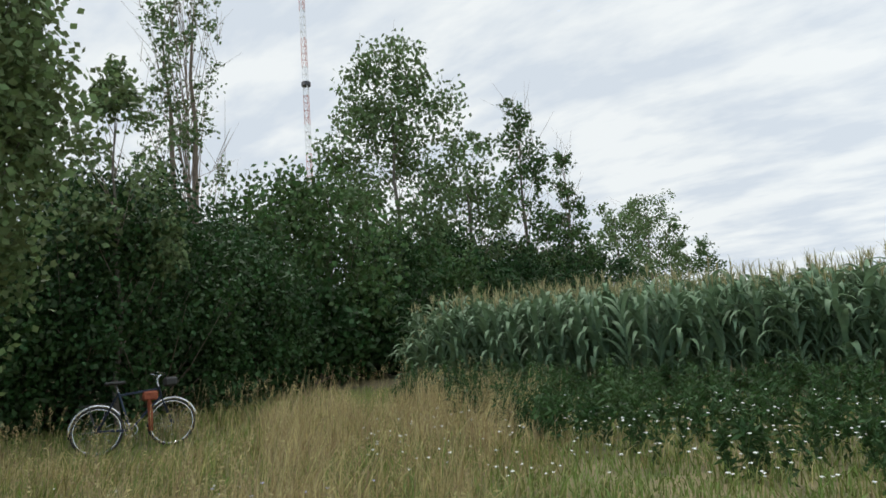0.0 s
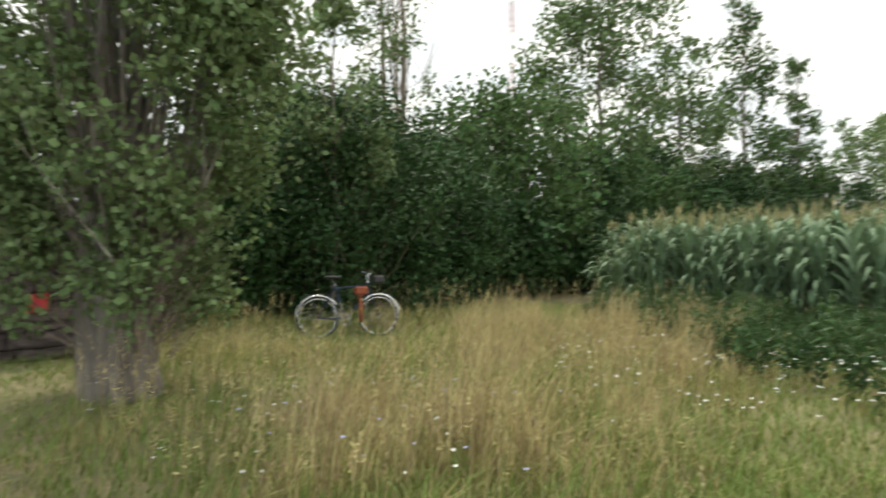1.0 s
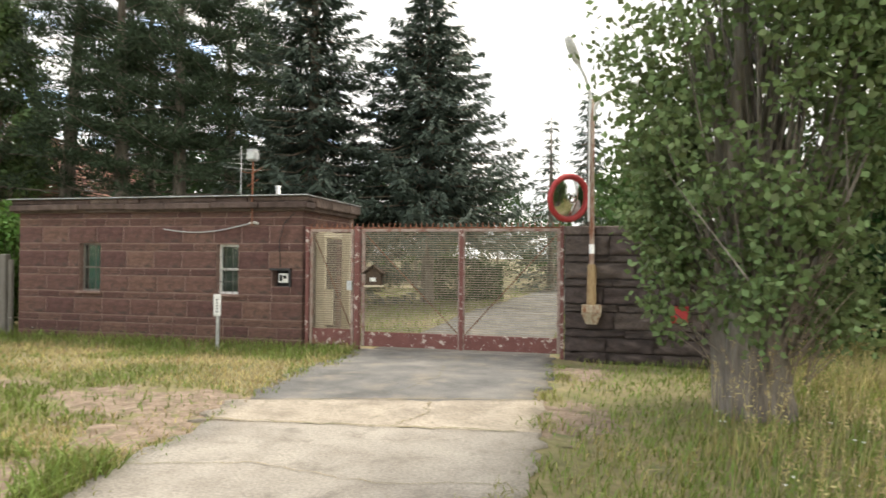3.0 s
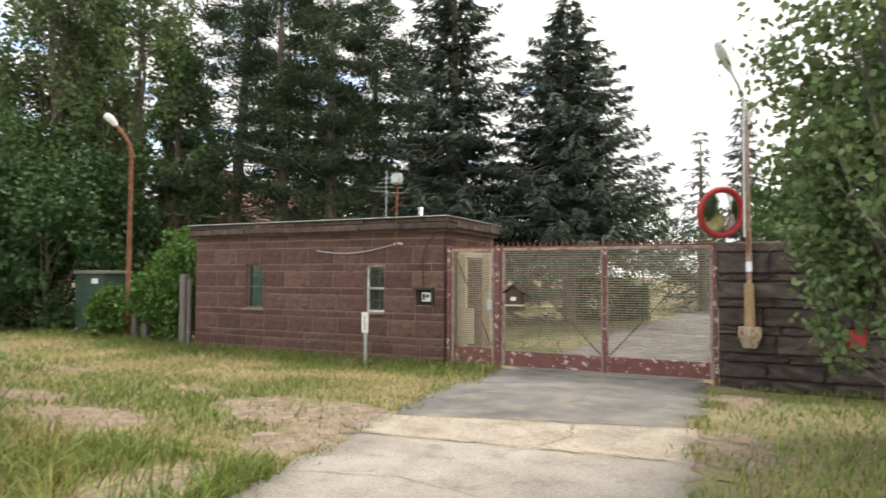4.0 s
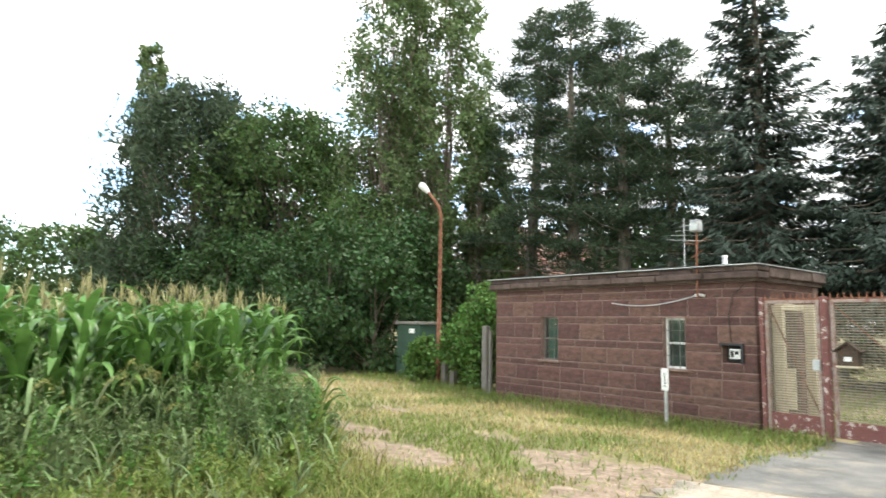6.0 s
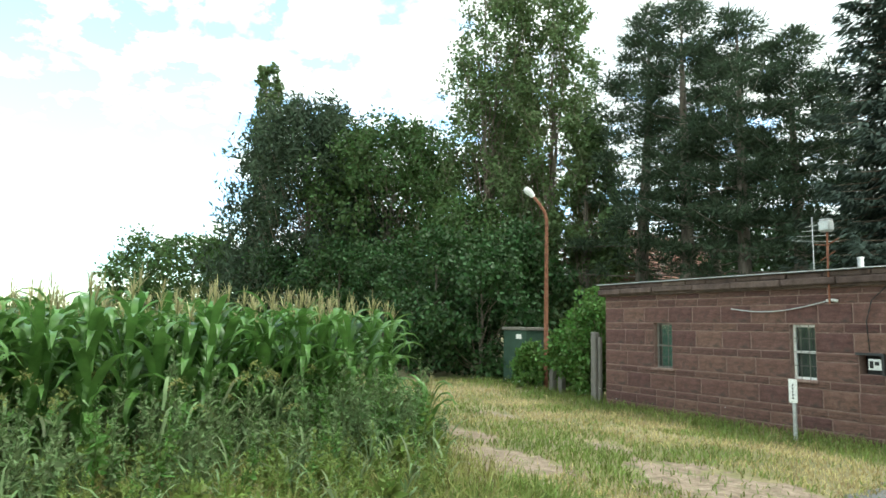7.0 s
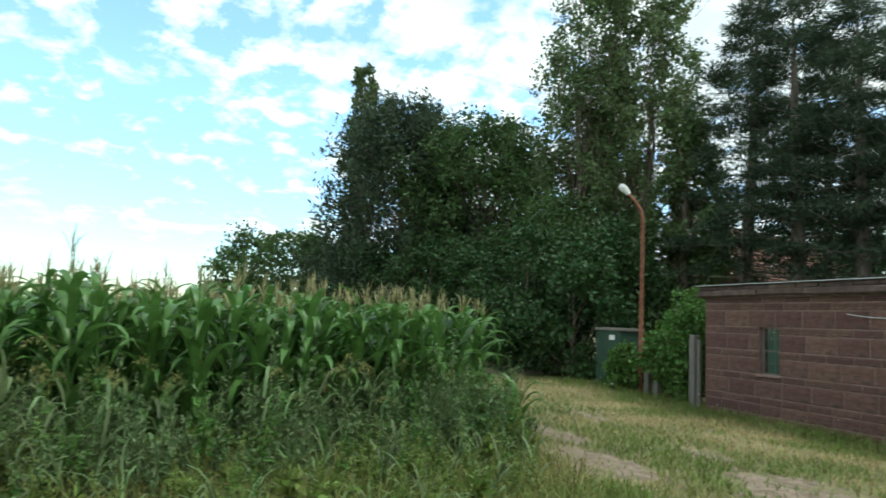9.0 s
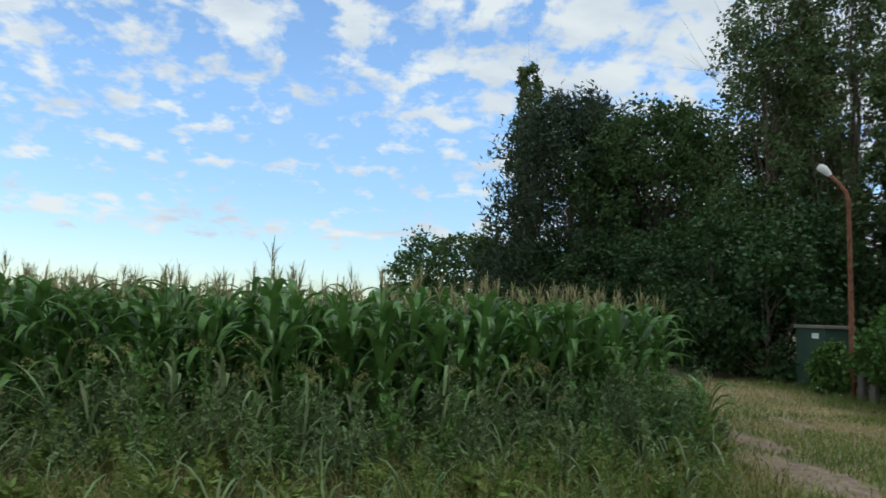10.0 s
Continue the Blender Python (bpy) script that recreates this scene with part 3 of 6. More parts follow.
def polar(az, d):
    """Plan place at az degrees left of straight ahead (+y) and d metres off the standpoint."""
    a = radians(az)
    return -math.sin(a) * d, math.cos(a) * d


# ---- ground and drive ----
def sheet(xs, ys, lift):
    V = [(x, y, lift(x, y)) for y in ys for x in xs]
    n = len(xs)
    F = [(j * n + i, j * n + i + 1, (j + 1) * n + i + 1, (j + 1) * n + i) for j in range(len(ys) - 1) for i in range(n - 1)]
    return fast_mesh("ground", V, F, True)


def ease(t):
    t = np.clip(t, 0, 1)
    return t * t * (3 - 2 * t)


def dip(x, y):
    """The shallow fall of the ground before gate, hut and wall."""
    return -0.14 * ease((y - 8.2) / 2.8) * ease((18.0 - y) / 4.0) * ease((x + 17.0) / 3.0) * ease((5.0 - x) / 2.0)


def rough_ground(x, y):
    if abs(x) > 45 or abs(y) > 45:
        return 0.0
    fade = 0.2 if -4.8 < x < 0 and y > 1 else 1.0
    return 0.045 * fade * noise.noise(Vector((x * 0.55, y * 0.55, 0))) + 0.015 * fade * noise.noise(Vector((x * 2.3, y * 2.3, 3))) - 0.03 * fade + float(dip(x, y))


def ground_at(x, y):
    """Height of the built sheet, whose nodes lie half a metre apart."""
    i, j = math.floor(x * 2) / 2, math.floor(y * 2) / 2
    u, v = (x - i) * 2, (y - j) * 2
    return (rough_ground(i, j) * (1 - u) + rough_ground(i + 0.5, j) * u) * (1 - v) + (rough_ground(i, j + 0.5) * (1 - u) + rough_ground(i + 0.5, j + 0.5) * u) * v


line = [-3000, -800, -250, -100, -60, -45] + list(np.arange(-40, 40.01, 0.5)) + [45, 60, 100, 250, 800, 3000]
ground = tagged(part("ground", sheet(line, line, rough_ground), M_GROUND), "dry summer turf over sandy soil", "ground", kind="structure")


def slab(name, left, right, y0, y1, mat, label, z, seed, wob=0.12, steps=26, thick=0.06, skew=0.0):
    """A paved stretch with ragged side edges. left and right give x at y."""
    rs = np.random.RandomState(seed)
    V = []
    cols = 9
    for i in range(steps + 1):
        f = i / steps
        xl, xr = left(y0 + (y1 - y0) * f) + rs.normal() * wob * 0.5, right(y0 + (y1 - y0) * f) + rs.normal() * wob * 0.5
        for c in range(cols):
            g = c / (cols - 1)
            x = xl + (xr - xl) * g
            y = y0 + (y1 - y0) * f + skew * g * (1 if i == steps else f) + (rs.normal() * 0.035 if i in (0, steps) else 0)
            V.append((x, y, z + float(dip(x, y)) + 0.004 * noise.noise(Vector((x * 2, y * 2, 1)))))
    n = len(V)
    V += [(x, y, zz - thick) for x, y, zz in V]
    F = [(j * cols + i, j * cols + i + 1, (j + 1) * cols + i + 1, (j + 1) * cols + i) for j in range(steps) for i in range(cols - 1)]
    edge = [j for j in range(cols)] + [j * cols + cols - 1 for j in range(1, steps + 1)] + [steps * cols + j for j in range(cols - 2, -1, -1)] + [j * cols for j in range(steps - 1, 0, -1)]
    for i in range(len(edge)):
        a, b = edge[i], edge[(i + 1) % len(edge)]
        F.append((a, a + n, b + n, b))
    return tagged(part(name, fast_mesh(name, V, F), mat), label, "driveway", kind="structure")


DRIVE_L = lambda y: -3.35 - 0.13 * (y - 3.0) if y > 2 else -3.2 + 0.5 * (2 - y) * 0
DRIVE_R = lambda y: -0.50 - 0.05 * max(0, y - 6)
slab("drive_concrete", DRIVE_L, DRIVE_R, -4.0, 5.58, M_CONCRETE, "worn pale concrete driveway slab", 0.025, 1, steps=60, skew=0.37, wob=0.09)
slab("drive_sandy_strip", lambda y: DRIVE_L(y) - 0.15, lambda y: DRIVE_R(y) - 0.05, 5.60, 6.5, M_SANDY, "cracked sandy concrete strip across the drive", 0.020, 2, steps=8, skew=0.82)
slab("drive_asphalt", lambda y: DRIVE_L(y) - 0.05, lambda y: DRIVE_R(y) + (0.0 if y > 8 else -0.15), 6.52, 11.6, M_ASPHALT, "grey patched asphalt apron before the gate", 0.016, 3, steps=44, skew=0.0, wob=0.10)
slab("inner_drive", lambda y: -4.2 + 0.06 * (y - 11.6), lambda y: -0.9 - 0.015 * (y - 11.6) ** 1.2, 11.62, 42.0, M_ASPHALT, "grey asphalt drive inside the gate", 0.014, 4)


def patch(cx, cy, rx, ry, seed):
    """A worn patch of earth that dips under the turf at its uneven rim."""
    n, m = 44, 44
    V = []
    for j in range(m + 1):
        for i in range(n + 1):
            u, v = 2.8 * i / n - 1.4, 2.8 * j / m - 1.4
            x, y = cx + rx * u, cy + ry * v
            q = math.hypot(u, v) + 0.75 * noise.noise(Vector((x * 1.3, y * 1.3, seed))) + 0.8 * noise.noise(Vector((x * 3.6, y * 3.6, seed))) + 0.5 * noise.noise(Vector((x * 8.5, y * 8.5, seed)))
            V.append((x, y, ground_at(x, y) + max(-0.03, min(0.014, 0.06 * (1.0 - q)))))
    F = [(j * (n + 1) + i, j * (n + 1) + i + 1, (j + 1) * (n + 1) + i + 1, (j + 1) * (n + 1) + i) for j in range(m) for i in range(n)]
    return tagged(part("bare_earth", fast_mesh("bare_earth", V, F, True), M_SAND), "bare sandy earth worn through the turf", "bare earth", kind="structure")


def crack(points, width, z, seed):
    """A dark fissure in the paving, filled with soil."""
    rs = np.random.RandomState(seed)
    V, F = [], []
    pts = []
    for (x0, y0), (x1, y1) in zip(points, points[1:]):
        for i in range(12):
            f = i / 12
            pts.append((x0 + (x1 - x0) * f + rs.normal() * 0.018, y0 + (y1 - y0) * f + rs.normal() * 0.018))
    for i, (x, y) in enumerate(pts):
        x1, y1 = pts[min(i + 1, len(pts) - 1)]
        x0, y0 = pts[max(i - 1, 0)]
        d = math.hypot(x1 - x0, y1 - y0) + 1e-6
        nx, ny, w = -(y1 - y0) / d, (x1 - x0) / d, 0.5 * width * rs.uniform(0.35, 1.2)
        zz = z + float(dip(x, y))
        V += [(x + nx * w, y + ny * w, zz), (x - nx * w, y - ny * w, zz)]
    F = [(2 * i, 2 * i + 1, 2 * i + 3, 2 * i + 2) for i in range(len(pts) - 1)]
    return tagged(part("paving_crack", fast_mesh("crack", V, F), M_GROUND), "soil-filled crack across the paving", "crack", kind="structure")


crack([(-3.75, 5.60), (-2.2, 5.76), (-0.6, 5.95)], 0.028, 0.0335, 71)
crack([(-3.8, 6.52), (-2.6, 6.85), (-1.6, 7.12), (-0.7, 7.33)], 0.022, 0.0275, 72)
crack([(-1.9, 5.85), (-1.7, 6.4), (-1.85, 7.0)], 0.014, 0.0285, 73)
crack([(-3.5, 4.2), (-2.6, 4.5), (-1.5, 4.3), (-0.55, 4.55)], 0.010, 0.0335, 74)
crack([(-2.3, 7.4), (-2.1, 8.6), (-2.4, 10.0), (-2.2, 11.3)], 0.010, 0.0245, 75)

BARE = [(-6.95, 4.7, 1.1, 0.62), (-4.9, 6.25, 1.35, 0.72), (-4.1, 5.2, 0.5, 0.8), (-8.9, 5.4, 0.9, 0.3), (-6.2, 3.9, 0.5, 0.4), (-7.2, 6.75, 0.6, 0.22), (-0.35, 9.9, 0.5, 0.9), (-0.30, 6.8, 0.4, 0.8), (-4.2, 3.4, 0.5, 0.8), (-10.6, 7.2, 0.8, 0.2)]
for i, (cx, cy, rx, ry) in enumerate(BARE):
    patch(cx, cy, rx, ry, 20 + i)

FY = 11.5   # front plane of hut, gate and wall


# ---- hut ----
HX0, HX1, HD, HTOP = -12.25, -5.56, 2.4, 2.50
hut = thing("gatehouse", (0, 0, 0), "low flat-roofed gatehouse of red sandstone blocks with pale joints", "building")
W1, W2 = (-10.69, -10.17, 0.85, 1.86), (-7.43, -6.95, 0.85, 1.84)
CB = (-6.22, -5.82, 1.02, 1.36)


def wall_with_holes(x0, x1, y0, y1, z0, z1, holes):
    """Solid wall pieces round rectangular holes (x0, x1, z0, z1)."""
    bm = bmesh.new()
    xs = sorted({x0, x1, *[h[0] for h in holes], *[h[1] for h in holes]})
    for a, b in zip(xs, xs[1:]):
        cut = sorted((h[2], h[3]) for h in holes if h[0] <= a and b <= h[1])
        z = z0
        for c, d in cut:
            box(bm, a, b, y0, y1, z, c)
            z = d
        box(bm, a, b, y0, y1, z, z1)
    bmesh.ops.remove_doubles(bm, verts=bm.verts, dist=0.0005)
    return bm


front = part("front_wall", wall_with_holes(HX0 + 0.01, HX1 - 0.01, FY + 0.0085, FY + 0.28, -0.3, HTOP, [W1, W2, CB]), M_MORTAR, hut, "pale pinkish mortar behind the blocks")
side_r = part("side_wall", boxes((HX1 - 0.28, HX1 - 0.0085, FY + 0.28, FY + HD, -0.3, HTOP)), M_MORTAR, hut)
side_l = part("side_wall", boxes((HX0 + 0.02, HX0 + 0.28, FY + 0.28, FY + HD, -0.3, HTOP)), M_MORTAR, hut)
part("back_wall", boxes((HX0 + 0.02, HX1 - 0.02, FY + HD, FY + HD + 0.25, -0.3, HTOP)), M_MORTAR, hut)
part("floor_slab", boxes((HX0 + 0.28, HX1 - 0.28, FY + 0.28, FY + HD, -0.1, 0.08)), M_CONCRETE, hut)
cornice = part("cornice", boxes((HX0 - 0.07, HX1 + 0.07, FY - 0.08, FY + HD + 0.25, HTOP, HTOP + 0.07), (HX0 - 0.05, HX1 + 0.05, FY - 0.06, FY + HD + 0.2, HTOP + 0.072, HTOP + 0.27)), M_CORNICE, hut, "dark lichened stone cornice")
CRS = np.random.RandomState(12)
for za, zb, ya, lo_, hi_ in ((0.035, 0.165, -0.16, 0.75, 1.15), (0.168, 0.278, -0.10, 0.5, 0.85)):
    cx = HX0 - 0.13
    while cx < HX1 + 0.1:
        cw = min(CRS.uniform(lo_, hi_), HX1 + 0.13 - cx)
        if HX1 + 0.13 - cx - cw < 0.4:
            cw = HX1 + 0.13 - cx
        dz, dy = CRS.normal() * 0.005, CRS.normal() * 0.009
        part("cornice_stone", boxes((cx + 0.004, cx + cw - 0.004, FY + ya + dy, FY + 0.3, HTOP + za + dz, HTOP + zb + dz * 0.4), bevel=0.02), M_CORNICE, cornice)
        cx += cw
cy = FY + 0.304
while cy < FY + HD + 0.25:
    cw = min(CRS.uniform(0.7, 1.1), FY + HD + 0.3 - cy)
    part("cornice_stone", boxes((HX1 - 0.2, HX1 + 0.13 + CRS.normal() * 0.006, cy + 0.004, cy + cw - 0.004, HTOP + 0.075, HTOP + 0.278), bevel=0.022), M_CORNICE, cornice)
    cy += cw
part("roof_edge", boxes((HX0 - 0.15, HX1 + 0.15, FY - 0.18, FY + HD + 0.32, HTOP + 0.284, HTOP + 0.297)), M_GALV, hut, "thin grey metal roof edging")
part("roof_felt", boxes((HX0 - 0.1, HX1 + 0.1, FY - 0.12, FY + HD + 0.25, HTOP + 0.2975, HTOP + 0.31)), M_ROOFFELT, hut)


def window(w, broken):
    x0, x1, z0, z1 = w
    y = FY + 0.12
    t = 0.045
    ob = part("window", boxes((x0, x0 + t, y, y + 0.06, z0, z1), (x1 - t, x1, y, y + 0.06, z0, z1), (x0 + t, x1 - t, y, y + 0.06, z1 - t, z1), (x0 + t, x1 - t, y, y + 0.06, z0, z0 + t), (x0 + t, x1 - t, y + 0.005, y + 0.05, (z0 + z1) / 2 - 0.02, (z0 + z1) / 2 + 0.02)), M_WHITE if broken else M_OLDWOOD, hut, "small two-light window with peeling white frame" if broken else "small two-light window with weathered frame")
    for zz0, zz1 in ((z0 + t, (z0 + z1) / 2 - 0.02), ((z0 + z1) / 2 + 0.02, z1 - t)):
        p = part("pane", boxes((x0 + t, x1 - t, y + 0.022, y + 0.028, zz0, zz1)), M_GLASS, ob)
        p.visible_shadow = False
    # for W2 it is an added panel: its dark colour darkens the panes
    part("blind", boxes((x0 + t, x1 - t, y + 0.09, y + 0.10, z0 + t, z1 - t)), M_PANEBACK if broken else M_BLIND, ob, "added dark grey panel that darkens the panes" if broken else "faded green blind")
    part("sill", boxes((x0 - 0.05, x1 + 0.05, FY - 0.05, FY + 0.12, z0 - 0.045, z0 + 0.004), bevel=0.008), M_MORTAR, ob, "pale stone sill")
    for k in range(2):
        xx = x0 + (x1 - x0) * (k + 1) / 3
        part("window_bar", boxes((xx - 0.004, xx + 0.004, y - 0.041, y - 0.029, z0, z1)), M_OLDWOOD, ob)
    for k in range(3):
        zz = z0 + (z1 - z0) * (k + 1) / 4
        part("window_bar", boxes((x0, x1, y - 0.04, y - 0.028, zz - 0.005, zz + 0.005)), M_OLDWOOD, ob)


window(W1, False)
window(W2, True)
part("niche", boxes((CB[0], CB[1], FY + 0.24, FY + 0.27, CB[2], CB[3]), (CB[0] - 0.02, CB[1] + 0.02, FY - 0.06, FY + 0.02, CB[3] - 0.02, CB[3] + 0.02), (CB[1] - 0.02, CB[1] + 0.02, FY - 0.05, FY + 0.24, CB[2], CB[3] - 0.02)), M_DARKBOX, hut, "dark hooded call-point niche")
notice = part("notice", boxes((-6.08, -5.88, FY + 0.02, FY + 0.05, 1.10, 1.28), bevel=0.004), M_WHITE, hut, "small white notice with dark print")
part("print", boxes((-6.06, -6.00, FY + 0.014, FY + 0.018, 1.13, 1.25), (-5.98, -5.91, FY + 0.014, FY + 0.018, 1.18, 1.24)), M_INK, notice)

# stone blocks: alternating tall and thin courses
COURSES = [0.22, 0.15, 0.34, 0.145, 0.34, 0.155, 0.35, 0.16, 0.35, 0.165, 0.12]


def block_mesh(seed, rockface):
    """A unit block (x 0..1, z 0..1, front at y=0, depth 1) with a dressed or rock-faced front."""
    rs = np.random.RandomState(seed)
    nx, nz = (9, 5) if rockface else (5, 4)
    gx, gz = [0, 0.03] + list(np.linspace(0.03, 0.97, nx)[1:-1]) + [0.97, 1], [0, 0.07] + list(np.linspace(0.07, 0.93, nz)[1:-1]) + [0.93, 1]
    V, F = [], []
    for z in gz:
        for x in gx:
            rim = x in (0, 1) or z in (0, 1)
            d = (0.06 if rockface else 0.25) if rim else -(rs.uniform(0.0, 0.85) if rockface else rs.uniform(-0.12, 0.32))
            V.append((x, d, z))
    n = len(gx)
    for j in range(len(gz) - 1):
        for i in range(n - 1):
            F.append((j * n + i, j * n + i + 1, (j + 1) * n + i + 1, (j + 1) * n + i))
    rimv = list(range(n)) + [j * n + n - 1 for j in range(1, len(gz))] + [(len(gz) - 1) * n + i for i in range(n - 2, -1, -1)] + [j * n for j in range(len(gz) - 2, 0, -1)]
    o = len(V)
    V += [(V[k][0], 1.0, V[k][2]) for k in rimv]
    for a in range(len(rimv)):
        b = (a + 1) % len(rimv)
        F.append((rimv[a], o + a, o + b, rimv[b]))
    me = fast_mesh("stone_block", V, F)
    return me


BLOCKS = [block_mesh(100 + i, False) for i in range(6)]
for me in BLOCKS:
    me.materials.append(M_STONE)
ROCKS = [block_mesh(200 + i, True) for i in range(6)]
for me in ROCKS:
    me.materials.append(M_DARKSTONE)


def lay(parent, x0, x1, z0, courses, holes, meshes, rs, turn=None, depth=0.03, long=(0.45, 0.95), gap=0.018, name="stone_block"):
    z = z0
    for c in courses:
        x = x0
        zs = [h for h in holes if h[2] < z + c * 0.5 < h[3]]
        stops = sorted([h[0] for h in zs] + [x1])
        while x < x1 - 0.02:
            w = rs.uniform(*long) * (1.15 if c > 0.25 else 0.95)
            stop = min(s for s in stops if s > x + 1e-6)
            if x + w > stop - 0.22:
                w = stop - x
            m = Matrix.Translation((x + gap / 2, FY, z + gap / 2)) @ Matrix.Diagonal((w - gap, depth, c - gap, 1))
            if turn:
                m = turn @ Matrix.Translation((x + gap / 2, 0, z + gap / 2)) @ Matrix.Diagonal((w - gap, depth, c - gap, 1))
            part(name, meshes[rs.randint(len(meshes))], None, parent, at=m)
            x += w
            for h in zs:
                if abs(x - h[0]) < 1e-6:
                    x = h[1]
        z += c


# ---- gate ----
GP = [-5.47, -4.46, -2.45, -0.66]    # hut corner, gate posts
GT = 2.14
gate = thing("gate", (0, 0, 0), "double steel mesh gate with flaking oxide-red paint, shut", "gate")
RAIL = 0.055


def bar(name, a, b, r, mat, parent, label="", sides=6):
    return part(name, tubes([([a, b], r)], sides), mat, parent, label)


def wire_panel(x0, x1, z0, z1, y, parent):
    """Woven mesh: waved horizontal wires with thin uprights."""
    bm = bmesh.new()
    n = int((z1 - z0) / 0.042)
    for i in range(n):
        z = z0 + (i + 0.5) * (z1 - z0) / n
        box(bm, x0, x1, y - 0.003, y + 0.003, z - 0.0066, z + 0.0066)
    k = int((x1 - x0) / 0.07)
    for i in range(k):
        x = x0 + (i + 0.5) * (x1 - x0) / k
        box(bm, x - 0.0016, x + 0.0016, y + 0.0032, y + 0.008, z0, z1)
    return part("wire_mesh", bm, M_WIRE, parent, "pale beige ribbed wire mesh")


def gate_leaf(name, x0, x1, flip, base=-0.06, low=0.21):
    y = FY + 0.06
    leaf = part(name, boxes((x0, x0 + RAIL, y - 0.03, y + 0.03, base, GT), (x1 - RAIL, x1, y - 0.03, y + 0.03, base, GT), (x0 + RAIL, x1 - RAIL, y - 0.03, y + 0.03, GT - RAIL, GT), bevel=0.006), M_GATEPALE, gate, "worn pale and rusty frame")
    part("kick_panel", boxes((x0 + RAIL, x1 - RAIL, y - 0.02, y + 0.02, base, low), bevel=0.006), M_GATEPAINT, leaf, "oxide-red kick panel, paint flaking white")
    wire_panel(x0 + RAIL, x1 - RAIL, low + 0.003, GT - RAIL - 0.003, y, leaf)
    a, b = ((x0 + RAIL, y + 0.03, GT - 0.1), (x1 - RAIL, y + 0.03, low)) if flip else ((x1 - RAIL, y + 0.03, GT - 0.1), (x0 + RAIL, y + 0.03, low))
    bar("brace", a, b, 0.014, M_RUST, leaf)
    return leaf


gate_leaf("gate_leaf", GP[1] + 0.09, GP[2] - 0.004, True)
gate_leaf("gate_leaf", GP[2] + 0.004, GP[3] - 0.02, False)
wicket = gate_leaf("wicket", GP[0] + 0.04, GP[1] - 0.075, True, -0.06, 0.24)
for x, w in ((GP[1], 0.05), (GP[3] + 0.015, 0.03), (GP[0], 0.035)):
    part("gate_post", boxes((x - w, x + w, FY - 0.01, FY + 0.12, -0.3, GT + 0.05), bevel=0.008), M_GATEPALE if w > 0.05 else M_GATEPAINT, gate, "square steel gate post, red paint worn pale")
part("meeting_stile", boxes((GP[2] - 0.035, GP[2] + 0.035, FY + 0.012, FY + 0.028, -0.07, GT), bevel=0.004), M_GATEPAINT, gate)
part("lock_case", boxes((GP[1] - 0.20, GP[1] - 0.085, FY - 0.01, FY + 0.028, 0.98, 1.16), bevel=0.008), M_GALV, gate, "grey lock case with lever")
part("spike_rail", boxes((GP[0], GP[3], FY + 0.04, FY + 0.08, GT + 0.004, GT + 0.03)), M_RUST, gate)
sp = tubes([([(0, 0, 0), (0, 0, 0.055), (0, 0, 0.085)], [0.011, 0.011, 0.002])], 4)
sp.materials.append(M_RUST)
for i in range(46):
    x = GP[0] + 0.06 + i * (GP[3] - GP[0] - 0.1) / 45
    part("spike", sp, None, gate, at=pose(x, FY + 0.06, GT + 0.03, RS.normal() * 4, RS.normal() * 5, 0))

porch = thing("porch_screen", (0, 0, 0), "cream-painted post and low panel beside the gatehouse door", "porch")
part("post", boxes((-5.42, -5.24, FY + 0.28, FY + 0.40, -0.3, 2.06), bevel=0.008), M_CREAM, porch)
part("post", boxes((-5.16, -4.99, FY + 0.95, FY + 1.07, -0.3, 2.10), bevel=0.008), M_CREAM, porch)
part("low_panel", boxes((-5.24, -5.08, FY + 0.32, FY + 0.36, 0.28, 0.98), bevel=0.006), M_CREAM, porch)
part("lintel", boxes((-5.42, -5.24, FY + 0.40, FY + 1.2, 1.98, 2.10), bevel=0.006), M_CREAM, porch)
part("door", boxes((-5.53, -5.49, FY + 0.5, FY + 1.5, 0.02, 2.0), bevel=0.006), M_BROWNWOOD, porch, "dark brown timber door")

# ---- boundary wall ----
WX0, WX1, WT = -0.60, 2.75, 2.18
bwall = thing("boundary_wall", (0, 0, 0), "rock-faced dark sandstone wall beside the gate", "wall")
part("core", boxes((WX0 + 0.02, WX1 - 0.02, FY + 0.03, FY + 0.42, -0.3, WT - 0.16)), M_DARKSTONE, bwall)
part("coping", boxes((WX0 - 0.02, WX1 + 0.02, FY - 0.03, FY + 0.46, WT - 0.16, WT), bevel=0.02), M_DARKSTONE, bwall, "smooth dark stone coping")
wallbox = thing("wall_box", (1.28, FY - 0.075, 0.55), "small red metal box fixed to the wall", "box")
part("box_body", boxes((-0.14, 0.14, -0.06, 0.06, 0, 0.26), bevel=0.015), M_RED, wallbox)
part("box_hood", boxes((-0.15, 0.15, -0.075, 0.06, 0.262, 0.28), bevel=0.005), M_RED, wallbox)

# ---- lamp post on the wall ----
post = thing("street_lamp", (-0.14, FY - 0.12, 0.50), "rusty two-armed street lamp fixed to the wall", "street lamp")
bm = bmesh.new()
bmesh.ops.create_cone(bm, cap_ends=True, segments=4, radius1=0.13, radius2=0.235, depth=0.19, matrix=pose(0, 0, 0.095, 0, 0, 45))
box(bm, -0.165, 0.165, -0.12, 0.12, 0.192, 0.33, bevel=0.01)
part("foot_box", bm, M_FOOT, post, "cream concrete foot box streaked with rust")
part("lower_sleeve", tubes([([(0, 0, 0.33), (0, 0, 1.0), (0, 0, 1.02)], [0.085, 0.075, 0.05])], 10), M_TANWOOD, post, "ochre sleeve with rust streaks")
